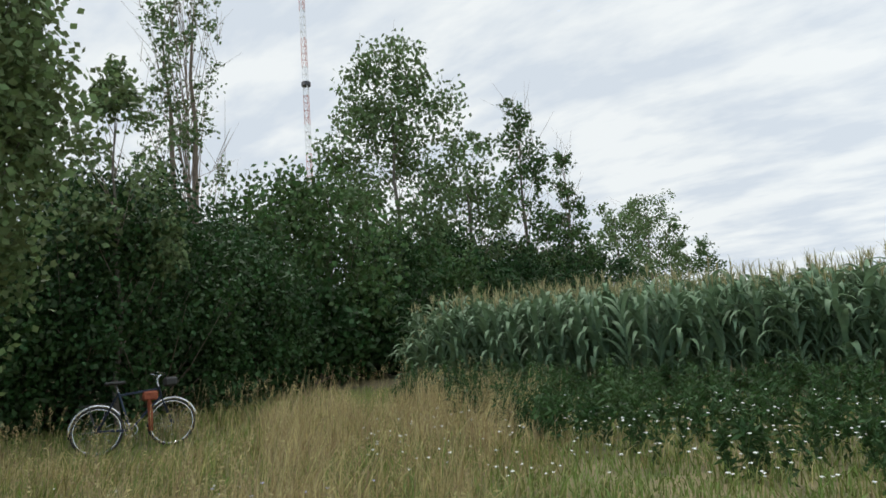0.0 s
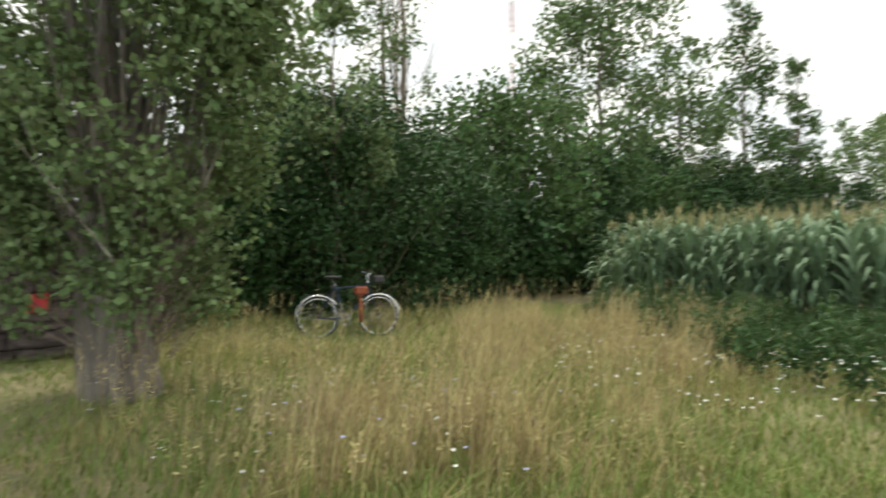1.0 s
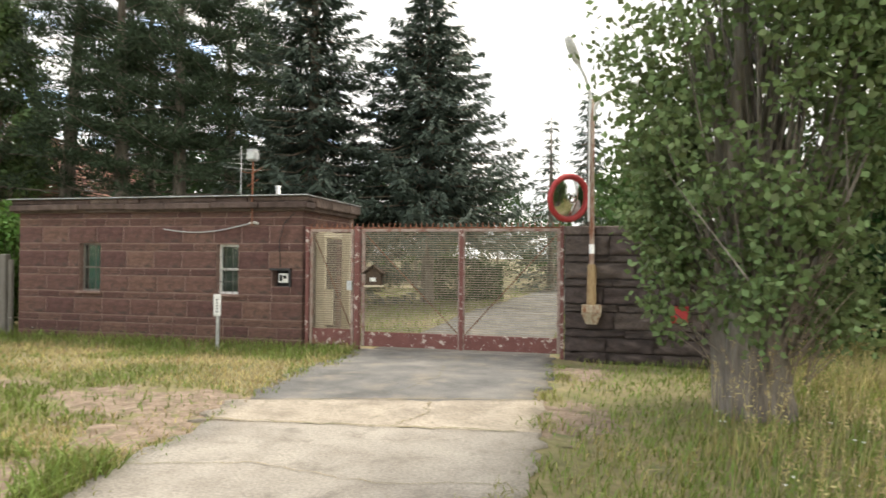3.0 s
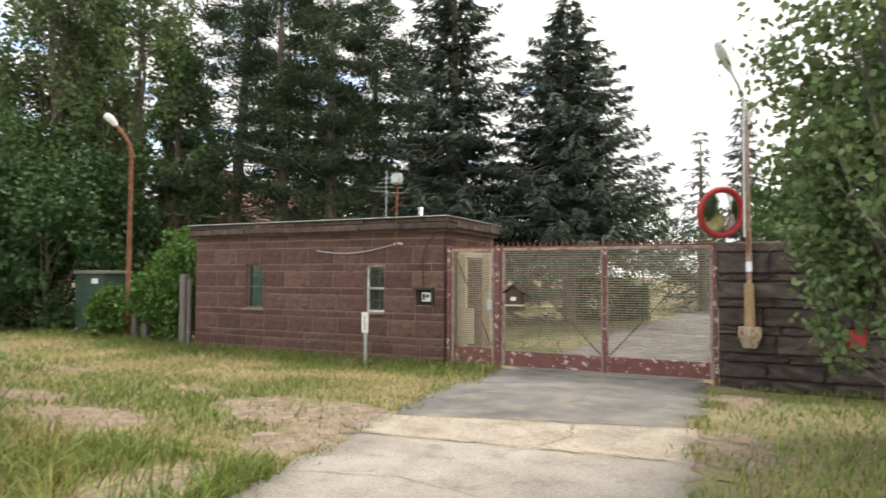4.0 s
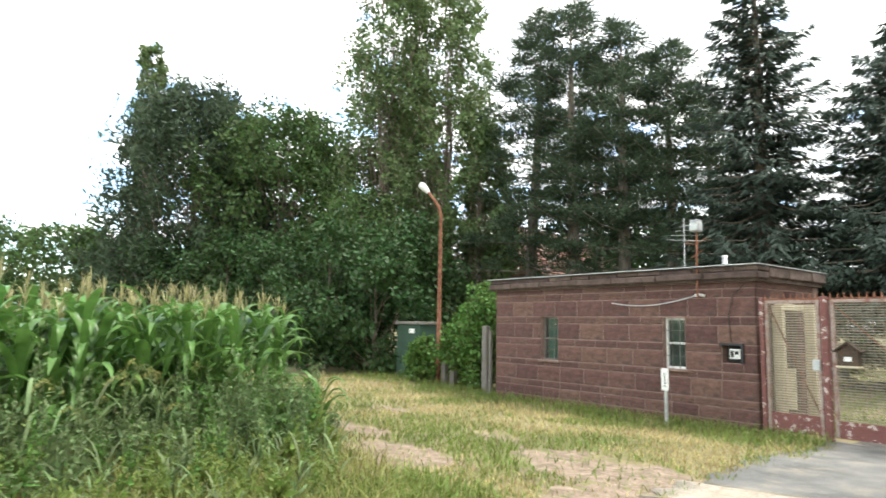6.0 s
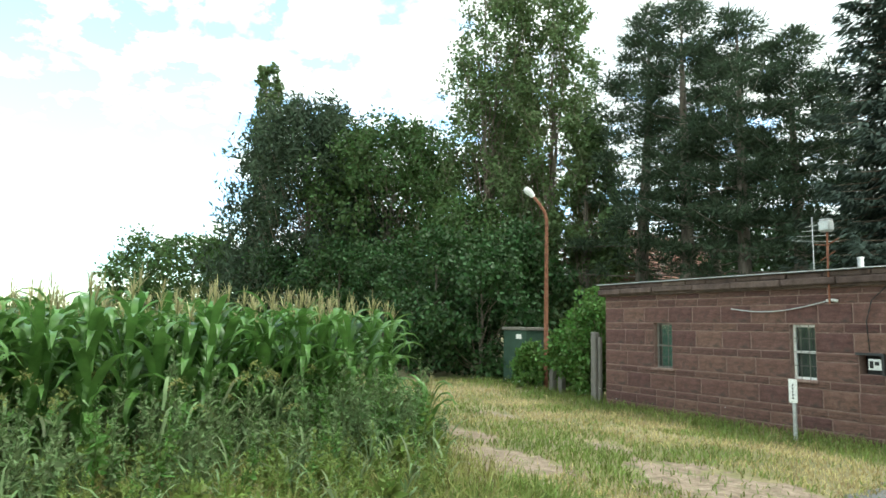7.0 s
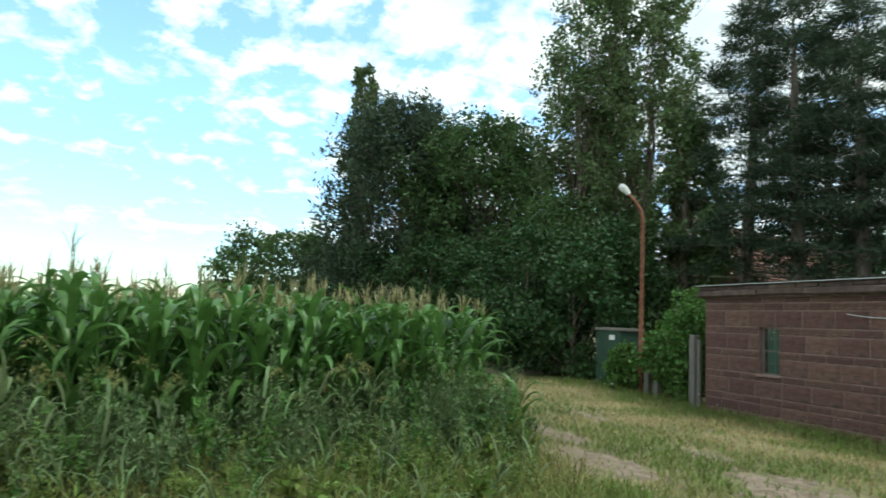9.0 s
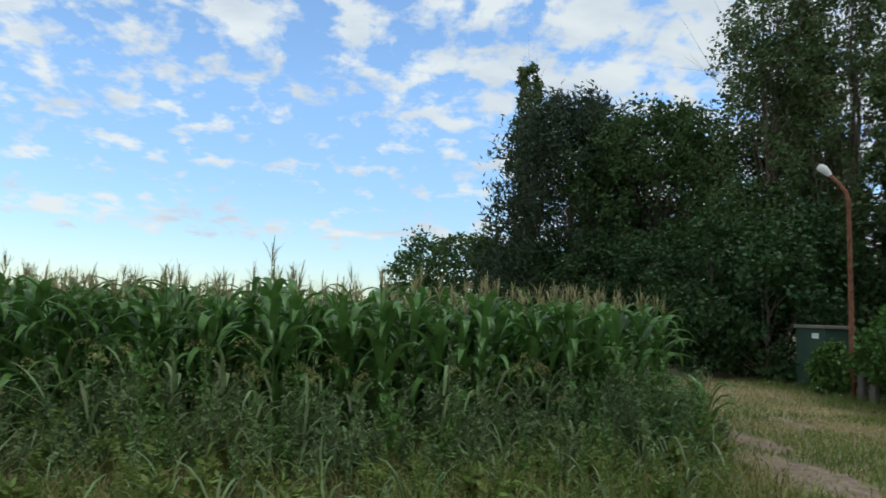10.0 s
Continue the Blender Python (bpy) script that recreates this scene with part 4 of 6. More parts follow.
part("sleeve_band", tubes([([(0, 0, 1.2), (0, 0, 1.36)], 0.048)], 10), M_WHITE, post)
part("pole", tubes([([(0, 0, 1.0), (0, 0, 2.4), (0, 0, 3.85)], [0.045, 0.04, 0.035])], 10), M_POLE, post, "pale tapering pole streaked with rust")
part("conduit", tubes([([(-0.055, -0.01, 1.75), (-0.05, 0, 2.6), (-0.045, 0, 3.8)], 0.02)], 6), M_LAMPWHITE, post)
arm = part("lamp_arm", tubes([([(-0.02, 0, 3.6), (-0.04, -0.02, 3.95), (-0.12, -0.1, 4.2), (-0.24, -0.25, 4.42)], 0.026)], 8), M_LAMPWHITE, post)
part("lamp_head", tubes([([(-0.22, -0.22, 4.38), (-0.26, -0.28, 4.47), (-0.34, -0.40, 4.64), (-0.40, -0.48, 4.78), (-0.41, -0.50, 4.80)], [0.03, 0.065, 0.08, 0.06, 0.02])], 10), M_LAMPWHITE, arm, "long white enamel lamp head")
arm = part("lamp_arm", tubes([([(0.01, 0, 3.5), (0.04, 0, 3.7), (0.16, 0, 3.9), (0.36, -0.02, 4.0), (0.55, -0.04, 4.02)], 0.03)], 8), M_LAMPWHITE, post)
part("lamp_head", tubes([([(0.52, -0.04, 4.02), (0.60, -0.05, 4.03), (0.86, -0.07, 4.06), (1.0, -0.08, 4.07)], [0.03, 0.07, 0.075, 0.02])], 10), M_LAMPWHITE, arm)
for z in (1.55, 1.62):
    part("pole_clamp", boxes((-0.055, 0.055, 0.0, 0.14, z, z + 0.03)), M_RUST, post)

mirror = thing("traffic_mirror", Matrix.Translation((-0.53, FY - 0.10, 2.66)) @ pose(0, 0, 0, 8, 0, 36), "round convex traffic mirror with a red rim", "mirror")
part("rim", ring_tube(0.375, 0.05, 8, 40), M_RED, mirror)
V, F = [(0, -0.085, 0)], []
for j in range(1, 7):
    r = 0.345 * j / 6
    for i in range(36):
        a = 2 * math.pi * i / 36
        V.append((r * math.cos(a), -0.085 + 0.085 * (r / 0.345) ** 2, r * math.sin(a)))
for i in range(0, 36, 2):
    F.append((0, 1 + i, 1 + (i + 1) % 36, 1 + (i + 2) % 36))
for j in range(5):
    for i in range(36):
        F.append((1 + j * 36 + i, 1 + j * 36 + (i + 1) % 36, 1 + (j + 1) * 36 + (i + 1) % 36, 1 + (j + 1) * 36 + i))
part("mirror_face", fast_mesh("mirror_face", V, F, True), M_MIRROR, mirror)
bm = bmesh.new()
bmesh.ops.create_cone(bm, cap_ends=True, segments=32, radius1=0.38, radius2=0.30, depth=0.06, matrix=pose(0, 0.06, 0, -90, 0, 0))
part("back_shell", bm, M_RED, mirror)
part("bracket", tubes([([(0, 0.06, 0), (0.2, 0.14, -0.05), (0.41, 0.03, -0.05)], 0.018)], 6), M_RUST, mirror)

# ---- hut fittings ----
rl = thing("roof_lamp", (-6.60, FY - 0.1, 2.25), "white box floodlight on a rusty pole on the hut roof edge", "lamp")
part("pole", tubes([([(0, 0, -0.05), (0, 0, 0.6), (0.0, 0.02, 1.22)], 0.018)], 6), M_RUST, rl)
part("lamp_body", boxes((-0.10, 0.10, -0.09, 0.09, 1.22, 1.42), bevel=0.03), M_GALV, rl)
part("lamp_hood", boxes((-0.09, 0.09, -0.08, 0.08, 1.423, 1.445), bevel=0.01), M_GALV, rl)
part("bracket", tubes([([(-0.25, 0.05, 1.02), (0, 0, 0.98), (0.16, 0.1, 1.1)], 0.01), ([(-0.12, 0, 0.72), (0.12, 0.02, 0.86)], 0.009)], 5), M_RUST, rl)
an = thing("roof_aerial", (-7.45, FY + 0.9, HTOP + 0.31), "thin grey television aerial on the flat roof", "aerial")
part("mast", tubes([([(0, 0, 0), (0, 0, 1.15)], 0.008)], 5), M_GALV, an)
for k in range(4):
    part("element", tubes([([(-0.42 + 0.1 * k, 0, 0.72 + 0.08 * k), (0.46 - 0.05 * k, 0.05, 0.62 + 0.13 * k)], 0.0035)], 4), M_GALV, an)
vp = thing("vent_pipe", (-6.58, FY + 0.9, HTOP + 0.31), "short grey vent pipe on the flat roof", "pipe")
part("pipe", tubes([([(0, 0, 0), (0, 0, 0.27)], 0.05)], 12), M_GALV, vp)
part("cap", tubes([([(0, 0, 0.25), (0, 0, 0.285)], 0.06)], 12), M_GALV, vp)
cable = thing("wall_cable", (0, 0, 0), "pale cable sagging across the hut front", "cable")
pts = [(-8.62 + 2.0 * i / 14, FY - 0.04, 2.22 - 0.16 * math.sin(math.pi * (0.15 + 0.85 * i / 14)) + 0.05 * i / 14) for i in range(15)]
part("strand", tubes([(pts, 0.011)], 5), M_GALV, cable)
part("strand", tubes([([(-6.68, FY - 0.05, 2.26), (-6.58, FY - 0.04, 2.27), (-6.50, FY - 0.03, 2.25)], 0.03)], 6), M_LAMPWHITE, cable)
part("strand", tubes([([(-5.72, FY - 0.03, 2.46), (-5.95, FY - 0.03, 2.25), (-6.05, FY - 0.03, 1.9), (-6.02, FY - 0.03, 1.40)], 0.009)], 5), M_INK, cable)
sign = thing("marker_post", (-6.90, FY - 0.75, 0), "white marker plate on a grey steel post in the grass", "sign")
part("post", boxes((-0.03, 0.03, -0.02, 0.02, -0.3, 0.60), bevel=0.004), M_GALV, sign)
plate = part("plate", boxes((-0.075, 0.075, -0.035, -0.021, 0.50, 0.90), bevel=0.012), M_WHITE, sign)
part("print", boxes(*[(-0.012, 0.012, -0.0375, -0.0355, 0.56 + 0.055 * k, 0.595 + 0.055 * k) for k in range(5)]), M_INK, plate)

# ---- left of the hut ----
opost = thing("fence_post", (-12.72, FY + 0.1, 0), "silvered split timber fence post at the hut corner", "post")
part("stake", boxes((-0.10, 0.08, -0.08, 0.08, -0.2, 1.62), bevel=0.02), M_OLDWOOD, opost)
part("stake", boxes((0.10, 0.18, -0.02, 0.08, -0.2, 1.5), bevel=0.02), M_OLDWOOD, opost)
for dx, hh in ((-15.05, 0.75), (-14.65, 0.55)):
    s = thing("stump_post", (dx, 12.1, 0), "short weathered timber stake in the grass", "post", "stakes by the bushes")
    part("stake", boxes((-0.09, 0.09, -0.08, 0.08, -0.2, hh), bevel=0.02), M_OLDWOOD, s)
lx, ly = polar(51.8, 19.6)
lp = thing("street_lamp", (lx, ly, 0), "rusty swan-necked street lamp with a grey head", "street lamp")
part("pole", tubes([([(0, 0, -0.1), (0, 0, 2.5), (0, 0, 4.95), (-0.06, -0.03, 5.2), (-0.22, -0.12, 5.48), (-0.42, -0.2, 5.72)], [0.07, 0.06, 0.05, 0.048, 0.045, 0.042])], 10), M_RUST, lp)
part("lamp_head", tubes([([(-0.40, -0.19, 5.69), (-0.44, -0.22, 5.76), (-0.56, -0.28, 5.90), (-0.64, -0.33, 5.98), (-0.66, -0.34, 6.0)], [0.05, 0.085, 0.115, 0.09, 0.03])], 10), M_LAMPWHITE, lp, "grey glass lamp head")
gx, gy = polar(53.6, 20.6)
cab = thing("metal_cabinet", (gx, gy, 0), "dark green painted metal cabinet with a flat lid among bushes", "cabinet")
part("body", boxes((-0.6, 0.6, -0.4, 0.4, -0.05, 1.62), bevel=0.015), M_GREENMETAL, cab)
part("lid", boxes((-0.64, 0.64, -0.45, 0.45, 1.624, 1.72), bevel=0.015), M_OLDWOOD, cab)
part("plate", boxes((0.1, 0.36, -0.415, -0.404, 1.36, 1.50)), M_WHITE, cab)

# ---- inside the gate ----
lb = thing("letter_box", (-4.09, FY + 0.012, 1.06), "dark house-shaped letter box hung on the gate mesh", "letter box")
part("body", boxes((-0.15, 0.15, -0.13, 0.0, 0.03, 0.27), bevel=0.006), M_BROWNWOOD, lb)
part("tray", boxes((-0.17, 0.17, -0.16, 0.0, 0.0, 0.028), bevel=0.004), M_CREAM, lb, "pale bottom ledge")
bm = bmesh.new()
for s in (-1, 1):
    box(bm, -0.135, 0.135, -0.17, 0.0, -0.011, 0.011, m=Matrix.Translation((s * 0.095, 0, 0.325)) @ pose(0, 0, 0, 0, s * 36, 0))
box(bm, -0.09, 0.09, -0.125, -0.005, 0.26, 0.345)
part("roof", bm, M_BROWNWOOD, lb)
part("front_plate", boxes((-0.055, 0.055, -0.138, -0.1305, 0.10, 0.17)), M_WHITE, lb, "small pale name plate, unreadable")


def clipped_bush(x, y, w, d, h, label, seed):
    rs = np.random.RandomState(seed)
    ob = thing("clipped_bush", (x, y, 0), label, "bush")
    part("stem", tubes([([(0, 0, -0.05), (0, 0, h * 0.6)], [0.06, 0.03])], 6), M_BARK, ob)
    P = rs.uniform(-1, 1, (5200, 3))
    k = rs.randint(0, 3, len(P))
    P[np.arange(len(P)), k] = np.sign(P[np.arange(len(P)), k]) * rs.uniform(0.8, 1.03, len(P))
    P = P * np.array([w / 2, d / 2, h / 2]) + np.array([0, 0, h / 2 + 0.05])
    V, F = leaf_quads(P[P[:, 2] > 0], 0.11, 0.07, rs)
    part("foliage", fast_mesh("foliage", V, F), M_BUSH, ob)


clipped_bush(-5.3, 24.2, 1.5, 1.3, 1.5, "clipped boxy green bush beside the inner drive", 5)
clipped_bush(-4.3, 25.2, 1.0, 1.2, 1.2, "low clipped green bush beside the inner drive", 6)

# ---- house behind the pines ----
house = thing("house", (-23.9, 31.3, 0, 0, 0, 103), "plastered house with red clay tile roof behind pines", "house")
part("walls", boxes((-7.5, 7.5, 0, 8, -0.1, 4.2)), M_PLASTER, house)
for sy in (1, -1):
    V, F = [], []
    for r in range(22):
        for c in range(48):
            x0, x1 = -8.0 + c / 3 + 0.01, -8.0 + (c + 1) / 3 - 0.01
            f0, f1 = r / 22, (r + 1.12) / 22
            b = len(V)
            ya, yb = (-0.5 + 4.5 * f0, -0.5 + 4.5 * f1) if sy > 0 else (8.5 - 4.5 * f0, 8.5 - 4.5 * f1)
            V += [(x0, ya, 4.0 + 3.6 * f0 + 0.07), (x1, ya, 4.0 + 3.6 * f0 + 0.07), (x1, yb, 4.0 + 3.6 * f1), (x0, yb, 4.0 + 3.6 * f1)]
            F.append((b, b + 1, b + 2, b + 3))
    part("roof", fast_mesh("roof", V, F), M_TILE, house, "rows of red clay tiles")
for x in (-5, -1, 3):
    part("window", boxes((x, x + 1.1, -0.03, 0.05, 1.4, 2.8)), M_DARKBOX, house)

# ---- trees along the left and behind ----
cone = lambda r: (lambda f: r * (1 - 0.9 * f) * min(1, f * 12))
ball = lambda r, low=0.2: (lambda f: r * math.sqrt(max(0.02, 1 - ((f - 0.56) / 0.5) ** 2)))
dome = lambda r: (lambda f: r * math.sqrt(max(0.03, 1 - ((f - 0.42) / 0.60) ** 2)))
column = lambda r, top=0.3: (lambda f: r * min(1, 0.45 + f * 3) * (1 if f < 0.55 else 1 - (1 - top) * (f - 0.55) / 0.45))
egg = lambda r: (lambda f: r * math.sin(math.pi * min(0.97, 0.12 + 0.88 * f)) ** 0.6)

# near poplar by the drive
nx_, ny_ = polar(-12.6, 7.7)
near_poplar = broadleaf("poplar", nx_ - 0.02, ny_, 11.0, lambda f: 0.75 + 3.3 * min(f, 0.34) if f < 0.34 else 1.87 - 1.3 * (f - 0.34), "broad columnar poplar with several grey stems and leafy shoots", M_POPLAR, lobes=240, leaves=70000, size=0.094, taper=2.6, thin=0.08, trunk=0.23, bare=0.085, lobe=0.056, seed=11, squash=1.3, aspect=0.85, twigs=24, stems=3, shell=0.55, steep=2.6, split=True, spread_=0.3, bark=M_BARK)
trs = np.random.RandomState(77)
V, F = [], []
for i in range(31):
    z = -0.1 + 2.3 * i / 30
    r0 = 0.29 + 0.14 * math.exp(-max(0, z) / 0.22) - 0.07 * max(0, z - 0.4)
    for k in range(56):
        a = 2 * math.pi * k / 56
        c, d = math.cos(a), math.sin(a)
        rr = r0 * (1 + 0.16 * noise.noise(Vector((c * 1.6, d * 1.6, z * 0.9))) + 0.10 * noise.noise(Vector((c * 5, d * 5, z * 1.1))) + 0.07 * noise.noise(Vector((c * 13, d * 13, z * 3.0))))
        V.append((rr * c + 0.05 * noise.noise(Vector((z, 0, 7))), rr * d, z))
F = [(i * 56 + k, i * 56 + (k + 1) % 56, (i + 1) * 56 + (k + 1) % 56, (i + 1) * 56 + k) for i in range(30) for k in range(56)]
part("bole", fast_mesh("bole", V, F), M_BARK, near_poplar, "massive furrowed grey bole")
rows = []
for _ in range(420):
    a, r, z = trs.uniform(0, 6.283), trs.uniform(0.28, 0.5), trs.uniform(0.3, 2.4)
    p = Vector((r * math.cos(a), r * math.sin(a), z))
    rows.append(([p, p + Vector((trs.normal() * 0.12 + 0.25 * math.cos(a), trs.normal() * 0.12 + 0.25 * math.sin(a), trs.uniform(0.3, 0.75)))], [0.008, 0.003]))
tagged(part("dry_growth", tubes(rows, 4), M_TWIG, near_poplar, "tangle of dry brown shoots round the trunk"), kind="stuff")
# slender poplar growth behind it
x, y = polar(-29.0, 13.5)
broadleaf("poplar", x, y, 6.9, egg(1.1), "young poplar with loose pale-green branches", M_POPLAR, lobes=20, leaves=4600, size=0.14, trunk=0.045, bare=0.4, lobe=0.09, seed=12, sparse=0.3)

# shrubs behind the bicycle
for i, (az, d, H, R, m) in enumerate([(-19.5, 14.6, 3.4, 1.9, M_BUSH), (-25.5, 14.8, 4.9, 2.5, M_BUSH), (-31.5, 14.9, 4.9, 2.5, M_BUSH), (-37.5, 16.4, 3.6, 2.2, M_BUSH), (-14.0, 15.6, 3.0, 1.8, M_BUSH)]):
    x, y = polar(az, d)
    broadleaf("shrub", x, y, H, egg(R), "dense dark-green shrub reaching the ground", m, lobes=64, leaves=18000, size=0.12, trunk=0.07, bare=0.02, lobe=0.16, spread_=0.3, seed=30 + i, group="shrubs along the boundary", category="shrub")
for i, (az, d, H, R, m) in enumerate([(-41.5, 20.5, 6.0, 2.9, M_MIDLEAF), (-46.0, 21.0, 6.4, 2.9, M_MIDLEAF), (-50.5, 23.5, 4.8, 2.6, M_BUSH), (-54.5, 26.0, 4.4, 2.5, M_MIDLEAF), (-58.5, 29.5, 4.2, 2.6, M_BUSH), (-62.5, 33.0, 4.4, 2.8, M_BUSH), (-66.0, 37.0, 4.6, 3.0, M_BUSH), (-69.5, 42.0, 5.0, 3.2, M_BUSH), (-38.0, 19.0, 4.4, 2.2, M_BUSH), (-44.0, 18.0, 2.6, 1.6, M_BUSH), (-48.5, 20.5, 2.7, 1.7, M_BUSH), (-24.0, 19.0, 4.9, 2.6, M_BUSH), (-33.0, 19.8, 5.0, 2.6, M_BUSH), (-56.5, 31.0, 5.6, 3.2, M_BUSH), (-61.0, 36.0, 5.6, 3.2, M_BUSH), (-66.0, 41.0, 5.4, 3.2, M_BUSH)]):
    x, y = polar(az, d)
    broadleaf("shrub", x, y, H, egg(R), "tall mixed-green shrub in the hedge", m, lobes=48, leaves=6800, size=0.20, trunk=0.07, bare=0.02, lobe=0.17, spread_=0.3, seed=50 + i, group="shrubs along the boundary", category="shrub")
# half-dead Lombardy poplar
x, y = polar(-34.6, 24.0)
broadleaf("poplar", x, y, 16.0, column(1.7, 0.45), "half-dead columnar poplar with bare upright twigs", M_LIGHTLEAF, lobes=70, leaves=6500, size=0.16, trunk=0.24, bare=0.12, lobe=0.06, seed=70, twigs=240, steep=3.0, squash=1.5, sparse=0.35, bark=M_TWIG, stems=2)
for i, (az, d, H, R, n, m, tw, sp) in enumerate([(-52.0, 30.0, 14.2, 3.2, 12000, M_LIGHTLEAF, 40, 0.15), (-58.5, 33.0, 11.0, 2.4, 5000, M_LIGHTLEAF, 30, 0.15), (-63.4, 36.0, 13.4, 1.7, 5500, M_MIDLEAF, 90, 0.25), (-67.2, 40.0, 11.4, 1.3, 4200, M_MIDLEAF, 80, 0.2), (-71.0, 48.0, 8.6, 2.6, 4200, M_LIGHTLEAF, 30, 0.2), (-73.6, 55.0, 10.2, 3.4, 5000, M_LIGHTLEAF, 30, 0.1), (-76.5, 68.0, 7.6, 4.0, 4200, M_MIDLEAF, 10, 0.0)]):
    x, y = polar(az, d)
    broadleaf("poplar" if R < 2 else "tree", x, y, H, column(R) if R < 2 else ball(R), "airy field-side tree with gaps in its crown", m, lobes=46, leaves=n, size=0.25, trunk=0.15, bare=0.2, lobe=0.095, seed=80 + i, twigs=tw, sparse=sp, group="trees along the field")

# radio mast
mx_, my_ = polar(-44.6, 150.0)
mast = thing("radio_mast", (mx_, my_, 0), "tall slender red and white lattice radio mast", "mast")
for k in range(14):
    z0, z1 = k * 7.0, (k + 1) * 7.0
    w = 0.75
    c = [(w * math.cos(a), w * math.sin(a)) for a in (0, 2.094, 4.189)]
    rows = [([(p[0], p[1], z0), (p[0], p[1], z1)], 0.09) for p in c]
    for j in range(4):
        za, zb = z0 + j * 1.75, z0 + (j + 1) * 1.75
        for q in range(3):
            p, r = c[q], c[(q + 1) % 3]
            rows.append(([(p[0], p[1], za), (r[0], r[1], zb)], 0.045))
            rows.append(([(p[0], p[1], zb), (r[0], r[1], zb)], 0.045))
    part("lattice_section", tubes(rows, 4), M_MASTRED if k % 2 else M_MASTWHITE, mast)
part("platform", tubes([([(0, 0, 58.3), (0, 0, 59.2)], 1.1)], 10), M_DARKBOX, mast)

# conifers behind gate and hut
x, y = polar(15.0, 23.0)
conifer("spruce", x, y, 11.5, 3.9, "dense conical blue spruce behind the gate", M_SPRUCE, seed=3, levels=40, per=13, sprays=170, bare=0.29, power=0.68, spray=0.30, ragged=0.34, fall=0.36, slim=0.30)
x, y = polar(25.0, 23.0)
conifer("spruce", x, y, 14.6, 3.2, "tall blue-grey spruce behind the hut", M_SPRUCE, seed=4, levels=46, per=12, sprays=150, bare=0.1, power=0.6, spray=0.31, ragged=0.42, fall=0.34, slim=0.30)
x, y = polar(4.2, 33.0)
conifer("spruce", x, y, 8.9, 2.3, "thin open young spruce inside the grounds", M_SPRUCE, seed=5, levels=22, per=6, sprays=24, spray=0.4, ragged=0.4)
x, y = polar(1.0, 40.0)
conifer("spruce", x, y, 12.0, 2.8, "dark spruce deep inside the grounds", M_SPRUCE, seed=6, levels=30, per=8, sprays=34, spray=0.5)
for i, (az, d, H, R, nb) in enumerate([(44.0, 27.0, 15.2, 3.1, 62), (40.0, 26.0, 14.9, 3.3, 62), (35.8, 25.6, 13.7, 3.4, 60), (31.8, 25.6, 12.8, 3.0, 54), (38.0, 31.0, 14.4, 3.4, 50), (28.6, 30.0, 12.0, 3.2, 42)]):
    x, y = polar(az, d)
    pine_tree(x, y, H, R, "dark Austrian pine with rounded tufts on layered boughs", 120 + i, boughs=nb, bare=0.13, group="pines behind the hut")
for i, (az, d, H) in enumerate([(27.5, 40.0, 7.5), (32.5, 42.0, 8.0), (37.0, 44.0, 8.0), (41.5, 52.0, 9.0), (46.0, 52.0, 9.0)]):
    x, y = polar(az, d)
    broadleaf("tree", x, y, H, egg(4.4), "dark leafy tree deep behind the pines", M_BUSH, lobes=36, leaves=4200, size=0.38, trunk=0.16, bare=0.03, lobe=0.17, spread_=0.3, seed=230 + i, group="trees in the grounds")
# big Lombardy poplar and neighbours
for az, d, H, R, sd in ((57.0, 30.0, 20.5, 2.4, 140), (51.6, 30.5, 19.5, 2.8, 139)):
    x, y = polar(az, d)
    broadleaf("poplar", x, y, H, column(R, 0.65), "tall broad Lombardy poplar with bare inner branches", M_LIGHTLEAF, lobes=120, leaves=26000, size=0.19, trunk=0.19, bare=0.1, lobe=0.055, steep=2.4, seed=sd, squash=1.5, twigs=170, stems=2, group="poplars behind the street lamp")
x, y = polar(48.4, 28.6)
broadleaf("poplar", x, y, 10.5, column(1.8, 0.5), "Lombardy poplar behind the street lamp", M_LIGHTLEAF, lobes=60, leaves=13000, size=0.22, trunk=0.2, bare=0.15, lobe=0.07, steep=2.4, seed=141, squash=1.4, twigs=60)
x, y = polar(54.3, 33.5)
broadleaf("poplar", x, y, 15.0, column(2.3, 0.5), "Lombardy poplar between two taller ones", M_LIGHTLEAF, lobes=60, leaves=12000, size=0.24, trunk=0.16, bare=0.1, lobe=0.065, steep=2.4, seed=138, squash=1.4, twigs=90)
x, y = polar(65.6, 33.0)
broadleaf("lime_tree", x, y, 11.9, dome(4.9), "large round-crowned deciduous tree", M_MIDLEAF, lobes=280, leaves=40000, size=0.22, trunk=0.3, bare=0.06, lobe=0.12, spread_=0.17, seed=142)
x, y = polar(72.8, 35.0)
broadleaf("pine", x, y, 13.2, dome(4.7), "broad dark pine with a domed crown", M_PINE, lobes=300, leaves=38000, size=0.38, aspect=0.30, trunk=0.3, bare=0.04, lobe=0.12, spread_=0.2, seed=143, squash=0.6, droop=-0.5)
x, y = polar(76.8, 46.0)
broadleaf("poplar", x, y, 19.6, column(1.15, 0.8), "slim poplar tip above the domed pine", M_LIGHTLEAF, lobes=260, leaves=14000, size=0.24, trunk=0.2, bare=0.1, lobe=0.032, seed=147, squash=1.5, twigs=60)
